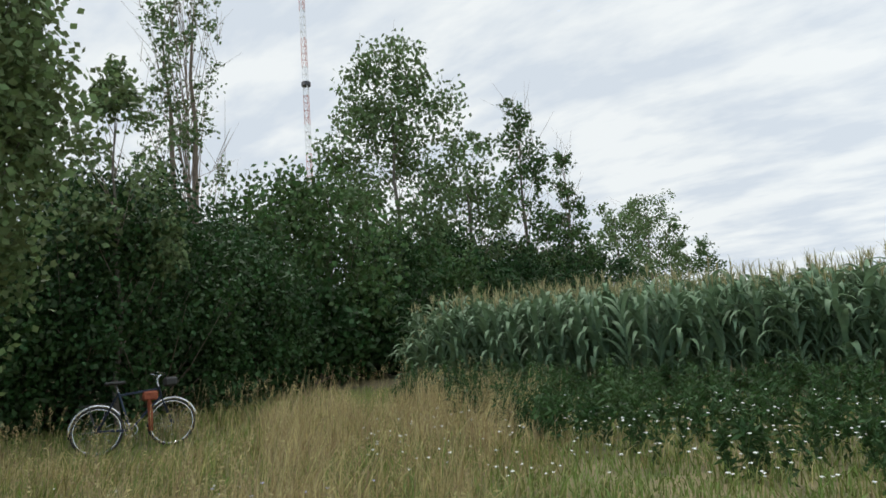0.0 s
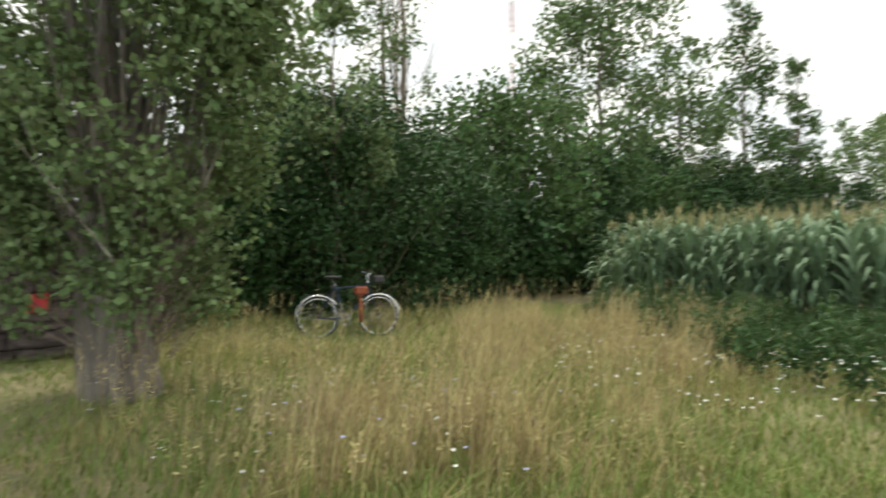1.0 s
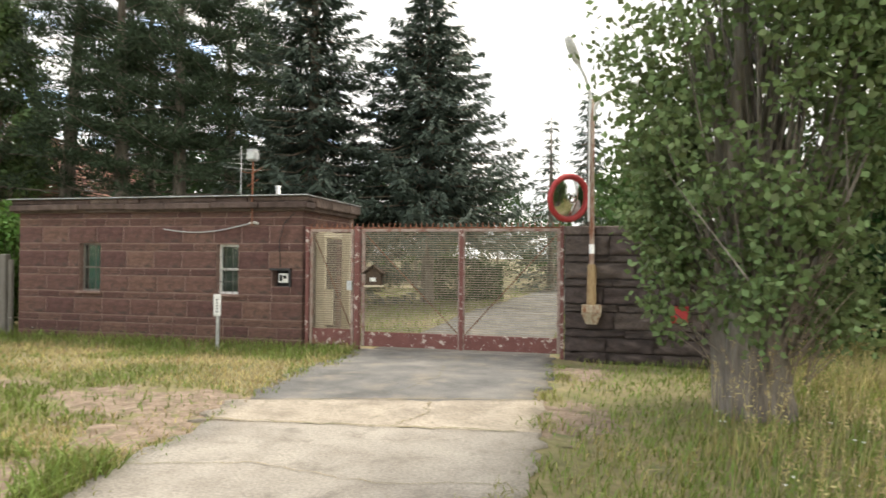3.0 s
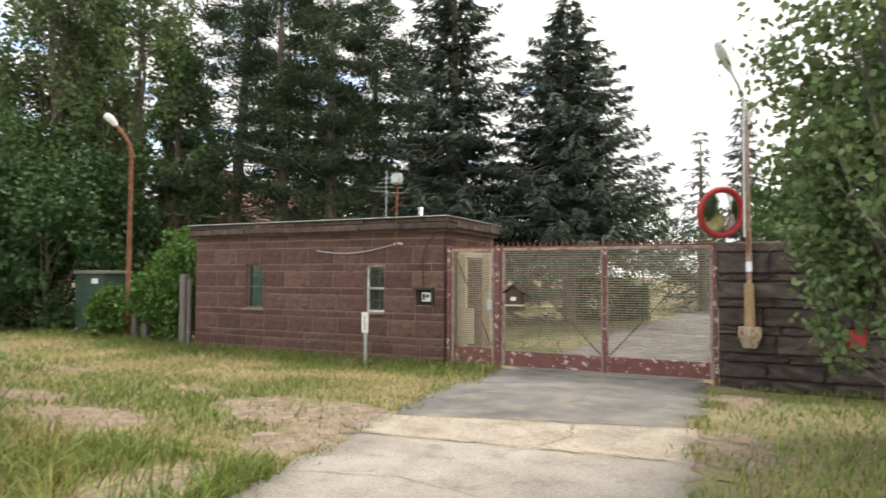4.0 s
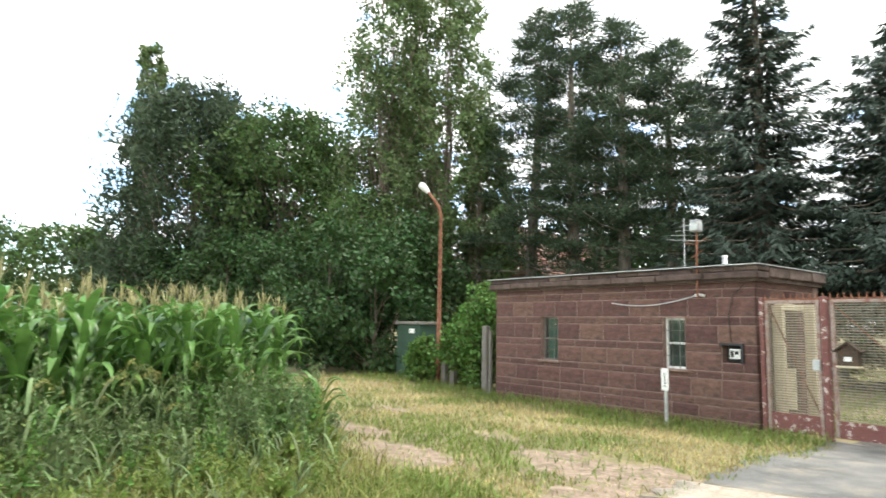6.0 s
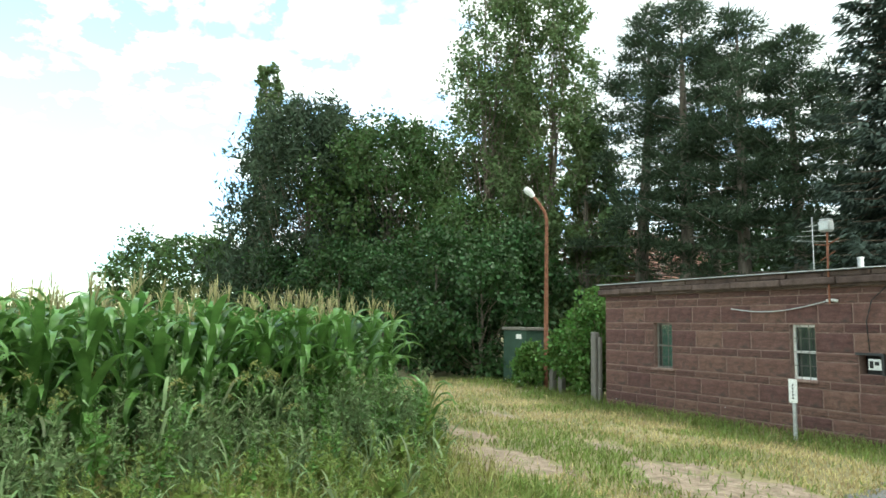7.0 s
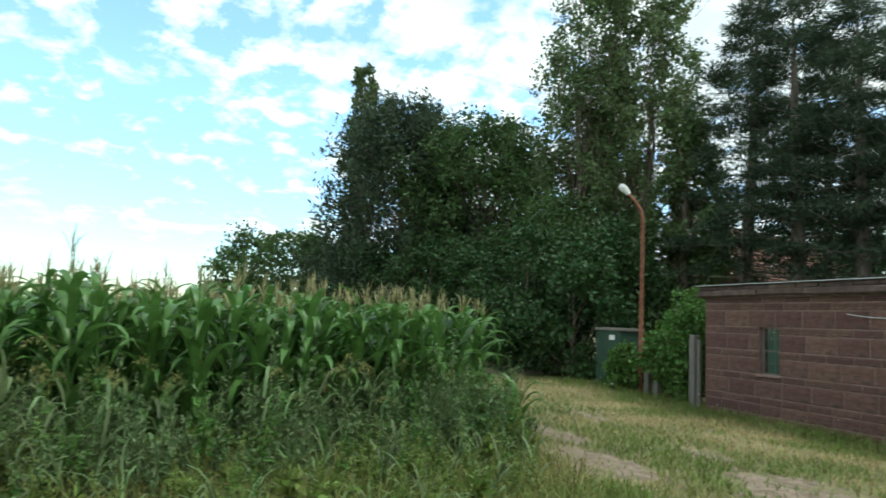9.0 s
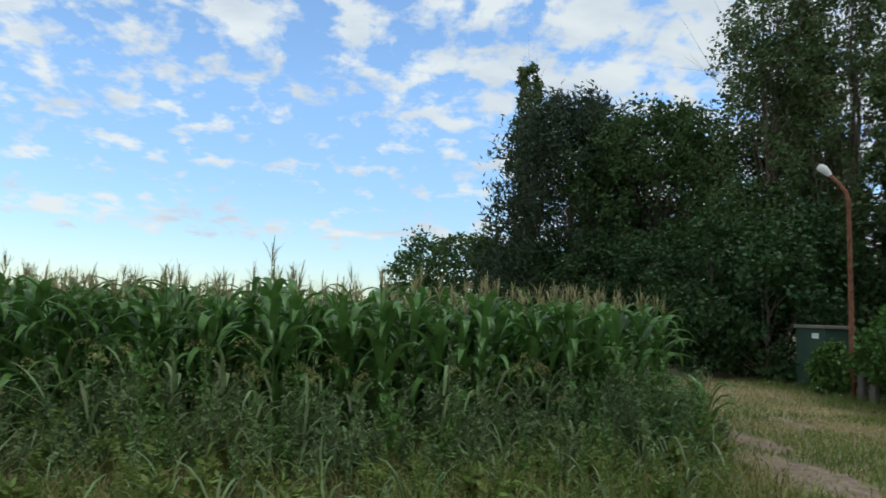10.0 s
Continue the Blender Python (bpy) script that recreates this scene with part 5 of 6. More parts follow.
for i, (az, d, H, R) in enumerate([(82.0, 42.0, 6.6, 3.4), (85.5, 46.0, 6.8, 3.0), (79.0, 40.0, 6.2, 3.0)]):
    x, y = polar(az, d)
    broadleaf("tree", x, y, H, ball(R), "low rounded tree at the field's far side", M_MIDLEAF, lobes=36, leaves=7000, size=0.26, trunk=0.15, bare=0.08, lobe=0.14, seed=150 + i)
for i, (az, d, H, R, m) in enumerate([(57.4, 22.3, 4.3, 2.1, M_BUSH), (61.5, 24.0, 5.2, 2.4, M_BUSH), (55.0, 24.5, 5.4, 2.2, M_BUSH), (66.0, 27.0, 5.0, 2.6, M_BUSH), (59.0, 28.0, 7.4, 2.8, M_MIDLEAF), (70.0, 30.0, 5.4, 3.0, M_BUSH), (75.5, 33.0, 5.0, 3.0, M_BUSH)]):
    x, y = polar(az, d)
    broadleaf("shrub", x, y, H, egg(R), "tall leafy green shrub beyond the lane", m, lobes=36, leaves=7500, size=0.18, trunk=0.07, bare=0.02, lobe=0.16, seed=160 + i, group="shrubs beyond the lane", category="shrub")
for i, (dx, dy, H, R) in enumerate([(-13.35, 12.3, 2.75, 0.85), (-14.2, 12.3, 2.1, 0.9), (-13.2, 12.0, 1.5, 0.6), (-15.0, 12.9, 1.7, 0.7), (-15.9, 11.9, 1.15, 0.6)]):
    broadleaf("vine_shrub", dx, dy, H, egg(R), "bright green vine-covered shrub by the hut corner", M_VINE, lobes=22, leaves=3800, size=0.12, trunk=0.03, bare=0.02, lobe=0.16, seed=180 + i, category="shrub")
# trees inside the grounds, seen through the gate and over the wall
for i, (x, y, H, R, m) in enumerate([(1.6, 16.5, 4.6, 1.9, M_MIDLEAF), (4.5, 18.0, 5.0, 2.3, M_BUSH), (2.0, 30.0, 6.0, 2.6, M_MIDLEAF), (-9.5, 33.0, 5.0, 3.0, M_MIDLEAF), (-6.5, 42.0, 6.0, 3.2, M_BUSH), (-12.0, 26.0, 4.0, 2.2, M_BUSH), (-1.0, 47.0, 6.0, 3.2, M_MIDLEAF), (3.0, 41.0, 6.0, 3.2, M_BUSH), (-13.5, 40.0, 6.5, 4.0, M_BUSH), (-1.5, 55.0, 7.0, 4.0, M_MIDLEAF), (-9.0, 50.0, 8.0, 4.0, M_BUSH), (0.8, 24.0, 4.4, 1.8, M_MIDLEAF), (-4.5, 60.0, 7.0, 4.0, M_BUSH), (-14.0, 56.0, 7.0, 4.5, M_BUSH)]):
    broadleaf("tree" if H > 4.5 else "shrub", x, y, H, egg(R), "leafy green tree in the grounds", m, lobes=30, leaves=3000, size=0.22, trunk=0.1, bare=0.05, lobe=0.15, seed=200 + i, group="trees in the grounds")

# ---- bicycle ----
def bicycle():
    bx, by = 5.02, 9.63
    ob = thing("bicycle", Matrix.Translation((bx, by, 0.0)) @ pose(0, 0, 0, -6, 0, -21), "dark blue touring bicycle with an orange bag, parked in long grass", "bicycle")
    for x in (0.0, 1.02):
        w = part("wheel", tubes([([(0, -0.04, 0), (0, 0.04, 0)], 0.03)], 8), M_CHROME, ob, at=pose(x, 0, 0.34))
        part("tyre", ring_tube(0.335, 0.017, 8, 40), M_BLACK, w)
        part("rim", ring_tube(0.312, 0.011, 6, 40), M_CHROME, w)
        for k in range(16):
            a = 2 * math.pi * k / 16
            part("spoke", tubes([([(0, 0.02 * (-1) ** k, 0), (0.305 * math.cos(a), 0, 0.305 * math.sin(a))], 0.0022)], 3), M_CHROME, w)
        a0, a1 = (0.6, 3.3) if x == 0 else (0.2, 2.4)
        arc = [(0.365 * math.cos(a0 + (a1 - a0) * i / 14), 0, 0.365 * math.sin(a0 + (a1 - a0) * i / 14)) for i in range(15)]
        part("mudguard", tubes([(arc, 0.02)], 5), M_CHROME, w)
    bb, st, ht, hb = (0.44, 0, 0.30), (0.30, 0, 0.86), (0.86, 0, 0.90), (0.89, 0, 0.72)
    for a, b in ((bb, st), ((0.32, 0, 0.82), (0.865, 0, 0.86)), (bb, (0.885, 0, 0.75)), (ht, hb), (hb, (1.02, 0.05, 0.34)), (hb, (1.02, -0.05, 0.34)), (bb, (0, 0.05, 0.34)), (bb, (0, -0.05, 0.34)), (st, (0, 0.05, 0.34)), (st, (0, -0.05, 0.34))):
        part("frame_tube", tubes([([a, b], 0.016)], 8), M_BIKEBLUE, ob)
    part("seat_post", tubes([([st, (0.27, 0, 0.98)], 0.013)], 6), M_CHROME, ob)
    bm = boxes((0.12, 0.40, -0.035, 0.035, 0.98, 1.03), bevel=0.02)
    box(bm, 0.11, 0.24, -0.075, 0.075, 0.982, 1.032, bevel=0.02)
    part("saddle", bm, M_BLACK, ob)
    part("handlebar", tubes([([(0.86, 0, 0.88), (0.84, 0, 1.02), (0.90, 0, 1.06)], 0.013), ([(0.80, -0.28, 1.10), (0.92, -0.2, 1.06), (0.92, 0.2, 1.06), (0.80, 0.28, 1.10)], 0.013)], 6), M_CHROME, ob)
    part("head_lamp", tubes([([(0.96, 0, 0.95), (1.04, 0, 0.95)], [0.03, 0.045])], 8), M_CHROME, ob)
    part("front_bag", boxes((0.93, 1.12, -0.10, 0.10, 0.88, 1.02), bevel=0.03), M_BLACK, ob)
    part("chainset", ring_tube(0.09, 0.008, 5, 20), M_CHROME, ob, at=pose(0.44, -0.05, 0.30))
    part("crank", tubes([([(0.44, -0.07, 0.30), (0.52, -0.07, 0.15)], 0.01)], 5), M_CHROME, ob)
    part("crank", tubes([([(0.44, 0.07, 0.30), (0.36, 0.07, 0.45)], 0.01)], 5), M_CHROME, ob)
    part("rack", tubes([([(-0.22, 0.06, 0.72), (0.26, 0.06, 0.73)], 0.006), ([(-0.22, -0.06, 0.72), (0.26, -0.06, 0.73)], 0.006), ([(0, 0.06, 0.34), (-0.12, 0.06, 0.72)], 0.006), ([(0, -0.06, 0.34), (-0.12, -0.06, 0.72)], 0.006)], 4), M_BLACK, ob)
    bag = part("frame_bag", boxes((0.62, 0.84, -0.05, 0.05, 0.70, 0.84), bevel=0.025), M_ORANGE, ob, "orange cloth bag on the frame")
    part("roll", tubes([([(0.70, -0.06, 0.72), (0.71, -0.075, 0.5), (0.71, -0.075, 0.25)], [0.03, 0.038, 0.03])], 8), M_ORANGE, ob, "orange cloth hanging to the ground")
    return ob


bicycle()

# ---- maize ----
CORN_RS = np.random.RandomState(21)
CORN_LEAF = [fast_mesh("leaf", *corn_leaf(0.78 * CORN_RS.uniform(0.9, 1.1), 0.088, CORN_RS.uniform(0.85, 1.25), CORN_RS), True) for _ in range(7)]


def corn_plant(x, y, h, mats, label, group, seed):
    """One maize plant with its stalk, leaves and tassel."""
    rs = np.random.RandomState(seed)
    ob = thing("corn_plant", Matrix.Translation((x, y, -0.03)) @ pose(0, 0, 0, rs.normal() * 3, rs.normal() * 3, rs.uniform(0, 360)), label, "corn plant", group)
    stalk, leaves, tassel = corn_geometry(h, rs)
    part("stalk", fast_mesh("stalk", *stalk, True), mats[0], ob)
    for v, q, (z, a) in leaves:
        part("leaf", fast_mesh("leaf", v, q, True), mats[0], ob, at=pose(0, 0, z, 0, 0, math.degrees(a)))
    part("tassel", fast_mesh("tassel", *tassel), M_TASSEL, ob)
    return ob


def field(name, places, h, mat, seed, label, rich, wind):
    rs = np.random.RandomState(seed)
    green, straw = [], []
    for k in range(9):
        stalk, leaves, tassel = corn_geometry(h * rs.uniform(0.94, 1.06), rs, rich)
        green.append(merged([(stalk[0], stalk[1])] + [(turned(v, z, a), q) for v, q, (z, a) in leaves]))
        straw.append(tassel)
    places = np.asarray(places)
    st = rs.get_state()
    V, F = scatter(green, places, rs, 0.9, 1.08, 0.05, wind)
    stuff(name, V, F, mat, label, "corn field", True)
    rs.set_state(st)
    V, F = scatter(straw, places, rs, 0.9, 1.08, 0.05, wind)
    stuff(name + "_tassels", V, F, M_TASSEL, "straw-coloured tassels above the corn", "corn tassels")


def left_edge(y):
    """x of the left field's edge at y."""
    return -7.75 - 0.32 * y if y > 0 else -7.75 + 0.03 * y


rs = np.random.RandomState(5)
k = 0
for y in np.arange(-4.2, 3.85, 0.21):
    for row in range(1):
        x = left_edge(y) + rs.normal() * 0.08
        corn_plant(x, y + rs.normal() * 0.05, rs.uniform(1.72, 2.0), (M_CORN,), "tall green maize plant with arching leaves and straw tassel", "maize along the lane", 300 + k)
        k += 1
for x in np.arange(-13.5, -9.3, 0.24):
    corn_plant(x + rs.normal() * 0.04, 4.25 + 0.02 * (x + 9) + rs.normal() * 0.08, rs.uniform(1.75, 2.0), (M_CORN,), "tall green maize plant with arching leaves and straw tassel", "maize along the lane", 300 + k)
    k += 1
corn_plant(-7.75, 4.15, 0.85, (M_CORN,), "stunted young maize plant at the field corner", "maize along the lane", 299).scale = (0.62, 0.62, 1.0)
x, y = polar(97.6, 7.3)
corn_plant(x, y, 2.25, (M_CORN,), "tall maize plant rising above the field edge", "maize along the lane", 298)
near = [(left_edge(y) - 0.68 * r + rs.normal() * 0.06, y + rs.normal() * 0.05) for r in range(1, 5) for y in np.arange(-7.0, 3.7, 0.2)]
far = [(left_edge(y) - 0.68 * r + rs.normal() * 0.08, y + rs.normal() * 0.08) for r in range(5, 26) for y in np.arange(-26.0, 3.8, 0.5 if r < 10 else 1.0)]
far += [(left_edge(y) - 0.68 * r, y) for r in range(0, 5) for y in np.arange(-26.0, -7.0, 0.3)]
field("corn_rows", near, 1.86, M_CORN, 31, "rows of green maize behind the field edge", True, 0.02)
field("corn_field", far, 1.88, M_CORN, 32, "deep green maize field", False, 0.02)

k = 0
for y in np.arange(-3.0, 10.3, 0.24):
    corn_plant(12.4 + 0.05 * abs(y - 5) + rs.normal() * 0.08 + max(0, y - 8.5) * 0.25, y, rs.uniform(1.85, 2.15) * (1 - 0.26 * max(0, y - 8.3)), (M_CORNBLUE,), "grey-green maize plant, wind-turned leaves with sky sheen in their colour", "maize beyond the meadow", 500 + k)
    k += 1
near = [(12.55 + 0.7 * r + rs.normal() * 0.06 + max(0, y - 8.5) * 0.3, y + rs.normal() * 0.05) for r in range(1, 5) for y in np.arange(-4.0, 10.6, 0.2)]
far = [(12.6 + 0.7 * r + rs.normal() * 0.08, y + rs.normal() * 0.08) for r in range(5, 32) for y in np.arange(-8.0, 11.0, 0.5 if r < 12 else 1.0)]
field("corn_rows", near, 2.12, M_CORNBLUE, 33, "rows of grey-green maize beyond the meadow", True, -0.04)
field("corn_field", far, 2.2, M_CORNBLUE, 34, "wide grey-green maize field", False, -0.04)

# ---- weeds before the maize ----
def weed_template(h, rs, leaves=120, leaf=0.06, spire=True):
    """A herb: a main stem with side shoots, narrow rising leaves, and a spike of small ones at the top."""
    parts_ = []
    shoots = [((0, 0, 0), (rs.normal() * 0.05, rs.normal() * 0.05, h), 1.0)]
    for _ in range(3):
        z = h * rs.uniform(0.15, 0.6)
        a, l = rs.uniform(0, 6.283), h * rs.uniform(0.22, 0.42)
        shoots.append(((0, 0, z), (l * 0.42 * math.cos(a), l * 0.42 * math.sin(a), z + l), 0.5))
    for p0, p1, share in shoots:
        p0, p1 = np.array(p0), np.array(p1)
        parts_.append(tube([p0, (p0 + p1) / 2, p1], [0.006 * share, 0.004 * share, 0.0015], 3, False))
        n = int(leaves * share * 0.42)
        f = rs.uniform(0.05, 1, n)
        P = p0 + (p1 - p0) * f[:, None] + rs.normal(size=(n, 3)) * 0.006
        v, q = leaf_quads(P, leaf, leaf * 0.34, rs, -0.35)
        taper_ = np.repeat(1.25 - 0.85 * f, 4)[:, None]
        base = np.repeat(P, 4, 0)
        parts_.append((base + (v - base) * taper_, q))
        if spire:
            n = int(16 * share)
            f = rs.uniform(0.75, 1.08, n)
            P = p0 + (p1 - p0) * f[:, None] + rs.normal(size=(n, 3)) * 0.012
            parts_.append(leaf_quads(P, 0.022, 0.014, rs, -0.6))
    return merged(parts_)


wrs = np.random.RandomState(41)
WEEDS = [weed_template(h, wrs, n, l) for h, n, l in ((1.2, 110, 0.13), (0.95, 100, 0.12), (0.8, 100, 0.11), (1.05, 110, 0.10), (0.65, 90, 0.10))]
pl = []
while len(pl) < 680:
    y = wrs.uniform(-5.5, 4.2)
    e = left_edge(y)
    x = e + 0.15 + wrs.uniform(0, 1) * (3.9 if y < 2.6 else 3.9 - 1.6 * (y - 2.6))
    if x > -4.25:
        continue
    pl.append((x, y))
pick = wrs.uniform(size=len(pl)) < 0.22
broad = [weed_template(h, wrs, 70, 0.17, False) for h in (0.55, 0.7, 0.45)]
V, F = scatter(broad, np.asarray(pl)[pick], wrs, 0.6, 1.15, 0.15)
stuff("leafy_weeds", V, F, M_GRASSGREEN, "bright green broad-leaved weeds before the maize", "weeds")
tuft = []
for _ in range(4):
    rows_ = []
    for q_ in range(9):
        v, q = corn_leaf(wrs.uniform(0.4, 0.75), 0.024, wrs.uniform(1.0, 1.4), wrs, 5, 0)
        rows_.append((turned(v, wrs.uniform(0.02, 0.35), wrs.uniform(0, 6.283)), q))
    tuft.append(merged(rows_))
V, F = scatter(tuft, np.asarray(pl)[wrs.uniform(size=len(pl)) < 0.2] + 0.12, wrs, 0.5, 0.95, 0.12)
stuff("foxtail_grass", V, F, M_WEED, "broad-bladed wild grasses among the weeds", "grass")
millet, heads_ = [], []
for _ in range(4):
    rows_, top_ = [], wrs.uniform(0.85, 1.15)
    rows_.append(ribbon([(0, 0, 0), (0.01, 0, top_ * 0.6), (0.05, 0, top_)], [0.008, 0.007, 0.004], (0, 1, 0)))
    for q_ in range(6):
        v, q = corn_leaf(wrs.uniform(0.35, 0.6), 0.03, wrs.uniform(0.8, 1.3), wrs, 5, 0)
        rows_.append((turned(v, top_ * wrs.uniform(0.15, 0.8), wrs.uniform(0, 6.283)), q))
    millet.append(merged(rows_))
    f_ = wrs.uniform(0, 1, 70)
    P = np.stack([0.05 + 0.24 * f_ + wrs.normal(size=70) * 0.03 * f_, wrs.normal(size=70) * 0.05 * f_, top_ + 0.10 * np.sin(f_ * 2.2) - 0.16 * f_ ** 2 + wrs.normal(size=70) * 0.015], 1)
    heads_.append(leaf_quads(P, 0.035, 0.009, wrs, 0.5))
at_ = np.asarray([(left_edge(q_) + wrs.uniform(0.1, 1.7), q_) for q_ in wrs.uniform(-3.6, 3.6, 46)])
st = wrs.get_state()
V, F = scatter(millet, at_, wrs, 0.8, 1.2, 0.1)
stuff("wild_millet", V, F, M_WEED, "wild millet stems and blades among the weeds", "grass")
wrs.set_state(st)
V, F = scatter(heads_, at_, wrs, 0.8, 1.2, 0.1)
stuff("millet_heads", V, F, M_GRASSMIX, "pale drooping millet heads above the weeds", "grass")
pl = np.asarray(pl)[~pick]
out = pl[:, 0] - np.array([left_edge(q) for q in pl[:, 1]])
for lo_, hi_, a_, b_, m_, lab in ((-1, 1.2, 0.75, 1.2, M_WEED, "tall grey-green mugwort and goosefoot before the maize"), (1.2, 2.3, 0.5, 1.0, M_WEED, "grey-green mugwort thinning towards the lane"), (2.3, 9, 0.3, 0.62, M_GRASSGREEN, "low fresh-green herbs beside the lane")):
    here = pl[(out >= lo_) & (out < hi_)]
    fresh = wrs.uniform(size=len(here)) < 0.3
    V, F = scatter(WEEDS, here[~fresh], wrs, a_, b_, 0.1)
    stuff("mugwort", V, F, m_, lab, "weeds")
    V, F = scatter(WEEDS, here[fresh], wrs, a_ * 0.9, b_ * 1.05, 0.12)
    stuff("goosefoot", V, F, M_VINE, "fresh-green goosefoot among the mugwort", "weeds")
pl = []
while len(pl) < 720:
    y = wrs.uniform(-3.5, 8.2)
    x = wrs.uniform(6.0 + 0.3 * max(0, y), 12.4)
    if y > 5.5 and x < 9.6:
        continue
    pl.append((x, y))
LOW = [weed_template(h, wrs, 62, 0.15, False) for h in (0.95, 0.8, 0.65)]
V, F = scatter(LOW, pl, wrs, 0.55, 0.95, 0.08)
stuff("mugwort", V, F, M_WEEDDARK, "low dark green weeds at the foot of the maize", "weeds")

# ---- grass ----
def on_drive(x, y):
    return (x > np.where(y > 2, -3.30 - 0.13 * (y - 3), -3.2)) & (x < -0.55 - 0.05 * np.maximum(0, y - 6)) & (y > -4) & (y < 11.6)


def in_bare(x, y, grow=1.0):
    hit = np.zeros(len(x), bool)
    for cx, cy, rx, ry in BARE:
        hit |= ((x - cx) / rx) ** 2 + ((y - cy) / ry) ** 2 < grow
    return hit


def spread(n, rs, az0, az1, d0, d1, power=1.0):
    a = np.radians(rs.uniform(az0, az1, n))
    d = d0 + (d1 - d0) * rs.uniform(0, 1, n) ** power
    return -np.sin(a) * d, np.cos(a) * d


def free(x, y):
    inside = (y > FY - 0.05) & (y < FY + 0.5) & (x > HX0) & (x < WX1)
    hutin = (y > FY - 0.05) & (y < FY + HD + 0.3) & (x > HX0) & (x < HX1)
    return ~(on_drive(x, y) | inside | hutin)


g = np.random.RandomState(61)


def clump(x, y, s, seed):
    return np.array([noise.noise(Vector((a * s, b * s, seed))) for a, b in zip(x, y)])


# meadow to the right of the drive
x, y = spread(78000, g, -100, 4, 0.5, 17.0, 1.2)
ok = free(x, y) & (x > -0.45 + 0.5 * np.abs(g.normal(size=len(x)))) & (x < 12.6) & ~(in_bare(x, y, 0.5) & (g.uniform(size=len(x)) < 0.8))
x, y = x[ok], y[ok]
c = 0.7 * clump(x, y, 0.45, 1.0) + 0.6 * clump(x, y, 1.4, 2.0)
tall = np.clip((x - 0.2) / 4.5, 0.08, 1.0) * np.clip(1.25 - 0.5 * (np.hypot(x, y) - 7) / 6, 0.5, 1) * np.where(x > 6.6 + 0.2 * np.maximum(0, y), np.clip((y - 2.5) / 3, 0.3, 1), 1)
tall = tall * np.where(x > 4.0, np.clip((1.6 * y + 2.2 - x + g.normal(size=len(x)) * 0.8) / 4.0, 0.42, 1.0), 1.0)
h = (0.07 + 0.29 * tall) * g.uniform(0.45, 1.3, len(x)) * (1 + 0.9 * c)
h *= 1 - 0.52 * np.exp(-((x - 5.2) / 1.6) ** 2 - ((y - 8.8) / 1.5) ** 2)
dry = c * 0.9 + 0.22 * tall - 0.12 * (np.hypot(x, y) < 5.5) + g.normal(size=len(x)) * 0.28
for lo, hi, m, lab in ((-9, 0.24, M_GRASSGREEN, "green meadow grass"), (0.24, 0.56, M_GRASSMIX, "half-dry meadow grass"), (0.56, 9, M_GRASSDRY, "straw-coloured seeding meadow grass")):
    k = (dry >= lo) & (dry < hi)
    V, F = blades(np.stack([x[k], y[k]], 1), h[k], g, 0.006, 0.5, 0.28)
    stuff("meadow_grass", V, F, m, lab, "grass")
# tall straw tufts before the maize
x, y = [], []
for _ in range(70):
    cx, cy = polar(g.uniform(-63, -40), g.uniform(7.4, 11.4))
    r = g.normal(size=(70, 2)) * g.uniform(0.07, 0.2)
    x.append(cx + r[:, 0])
    y.append(cy + r[:, 1])
for _ in range(40):
    cx, cy = polar(g.uniform(-56, -20), g.uniform(4.2, 6.8))
    r = g.normal(size=(50, 2)) * 0.12
    x.append(cx + r[:, 0])
    y.append(cy + r[:, 1])
x, y = np.concatenate(x), np.concatenate(y)
V, F = blades(np.stack([x, y], 1), g.uniform(0.25, 0.85, len(x)) * (0.85 + 0.5 * clump(x, y, 1.1, 15.0)), g, 0.005, 0.25, 0.18)
stuff("tall_grass", V, F, M_GRASSDRY, "tall pale straw grass tufts", "grass")
# seed heads
sx, sy = spread(1300, g, -60, -8, 3.0, 14.0, 1.1)
ok = free(sx, sy) & (sx > 0.8) & (sx < 12.0) & ~((np.abs(sx - 5.3) < 1.0) & (sy > 7.6))
sx, sy = sx[ok], sy[ok]
heads = []
for _ in range(4):
    hh = g.uniform(0.5, 0.75)
    st_ = ribbon([(0, 0, 0), (0.02, 0, hh * 0.6), (0.06, 0, hh)], [0.003, 0.003, 0.002], (0, 1, 0))
    v, q = leaf_quads(np.stack([0.06 + g.normal(size=9) * 0.008, g.normal(size=9) * 0.008, hh + np.linspace(-0.1, 0.04, 9)], 1), 0.034, 0.010, g, -0.8)
    heads.append(merged([st_, (v, q)]))
V, F = scatter(heads, np.stack([sx, sy], 1), g, 0.7, 1.2, 0.12, 0.12)
stuff("grass_seed_heads", V, F, M_GRASSDRY, "pale nodding grass seed heads", "grass")
# lane and verge before the hut
x, y = spread(98000, g, 8, 75, 2.6, 21.0, 1.15)
ok = free(x, y) & (x < -2.9) & (y < FY + 1.2) & ~(in_bare(x, y, 0.95) & (g.uniform(size=len(x)) < 0.90)) & ~((x < left_edge(0) + 0.2) & (y < 4.2))
x, y = x[ok], y[ok]
c = clump(x, y, 0.75, 4.0)
verge = 0.8 * np.clip((y - 9.6) / 1.2, 0, 1) + np.clip((y - 3.9 < 0.4) * 0.8, 0, 1)
lush = np.exp(-((x + 8.0) / 2.2) ** 2 - ((y - 6.2) / 1.0) ** 2) + 0.7 * np.exp(-((x + 5.9) / 0.8) ** 2 - ((y - 5.3) / 0.7) ** 2)
straw = np.exp(-((y - 8.4) / 1.3) ** 2)
h = (0.065 + 0.15 * verge + 0.05 * np.clip(c, 0, 1) + 0.05 * lush) * g.uniform(0.5, 1.4, len(x))
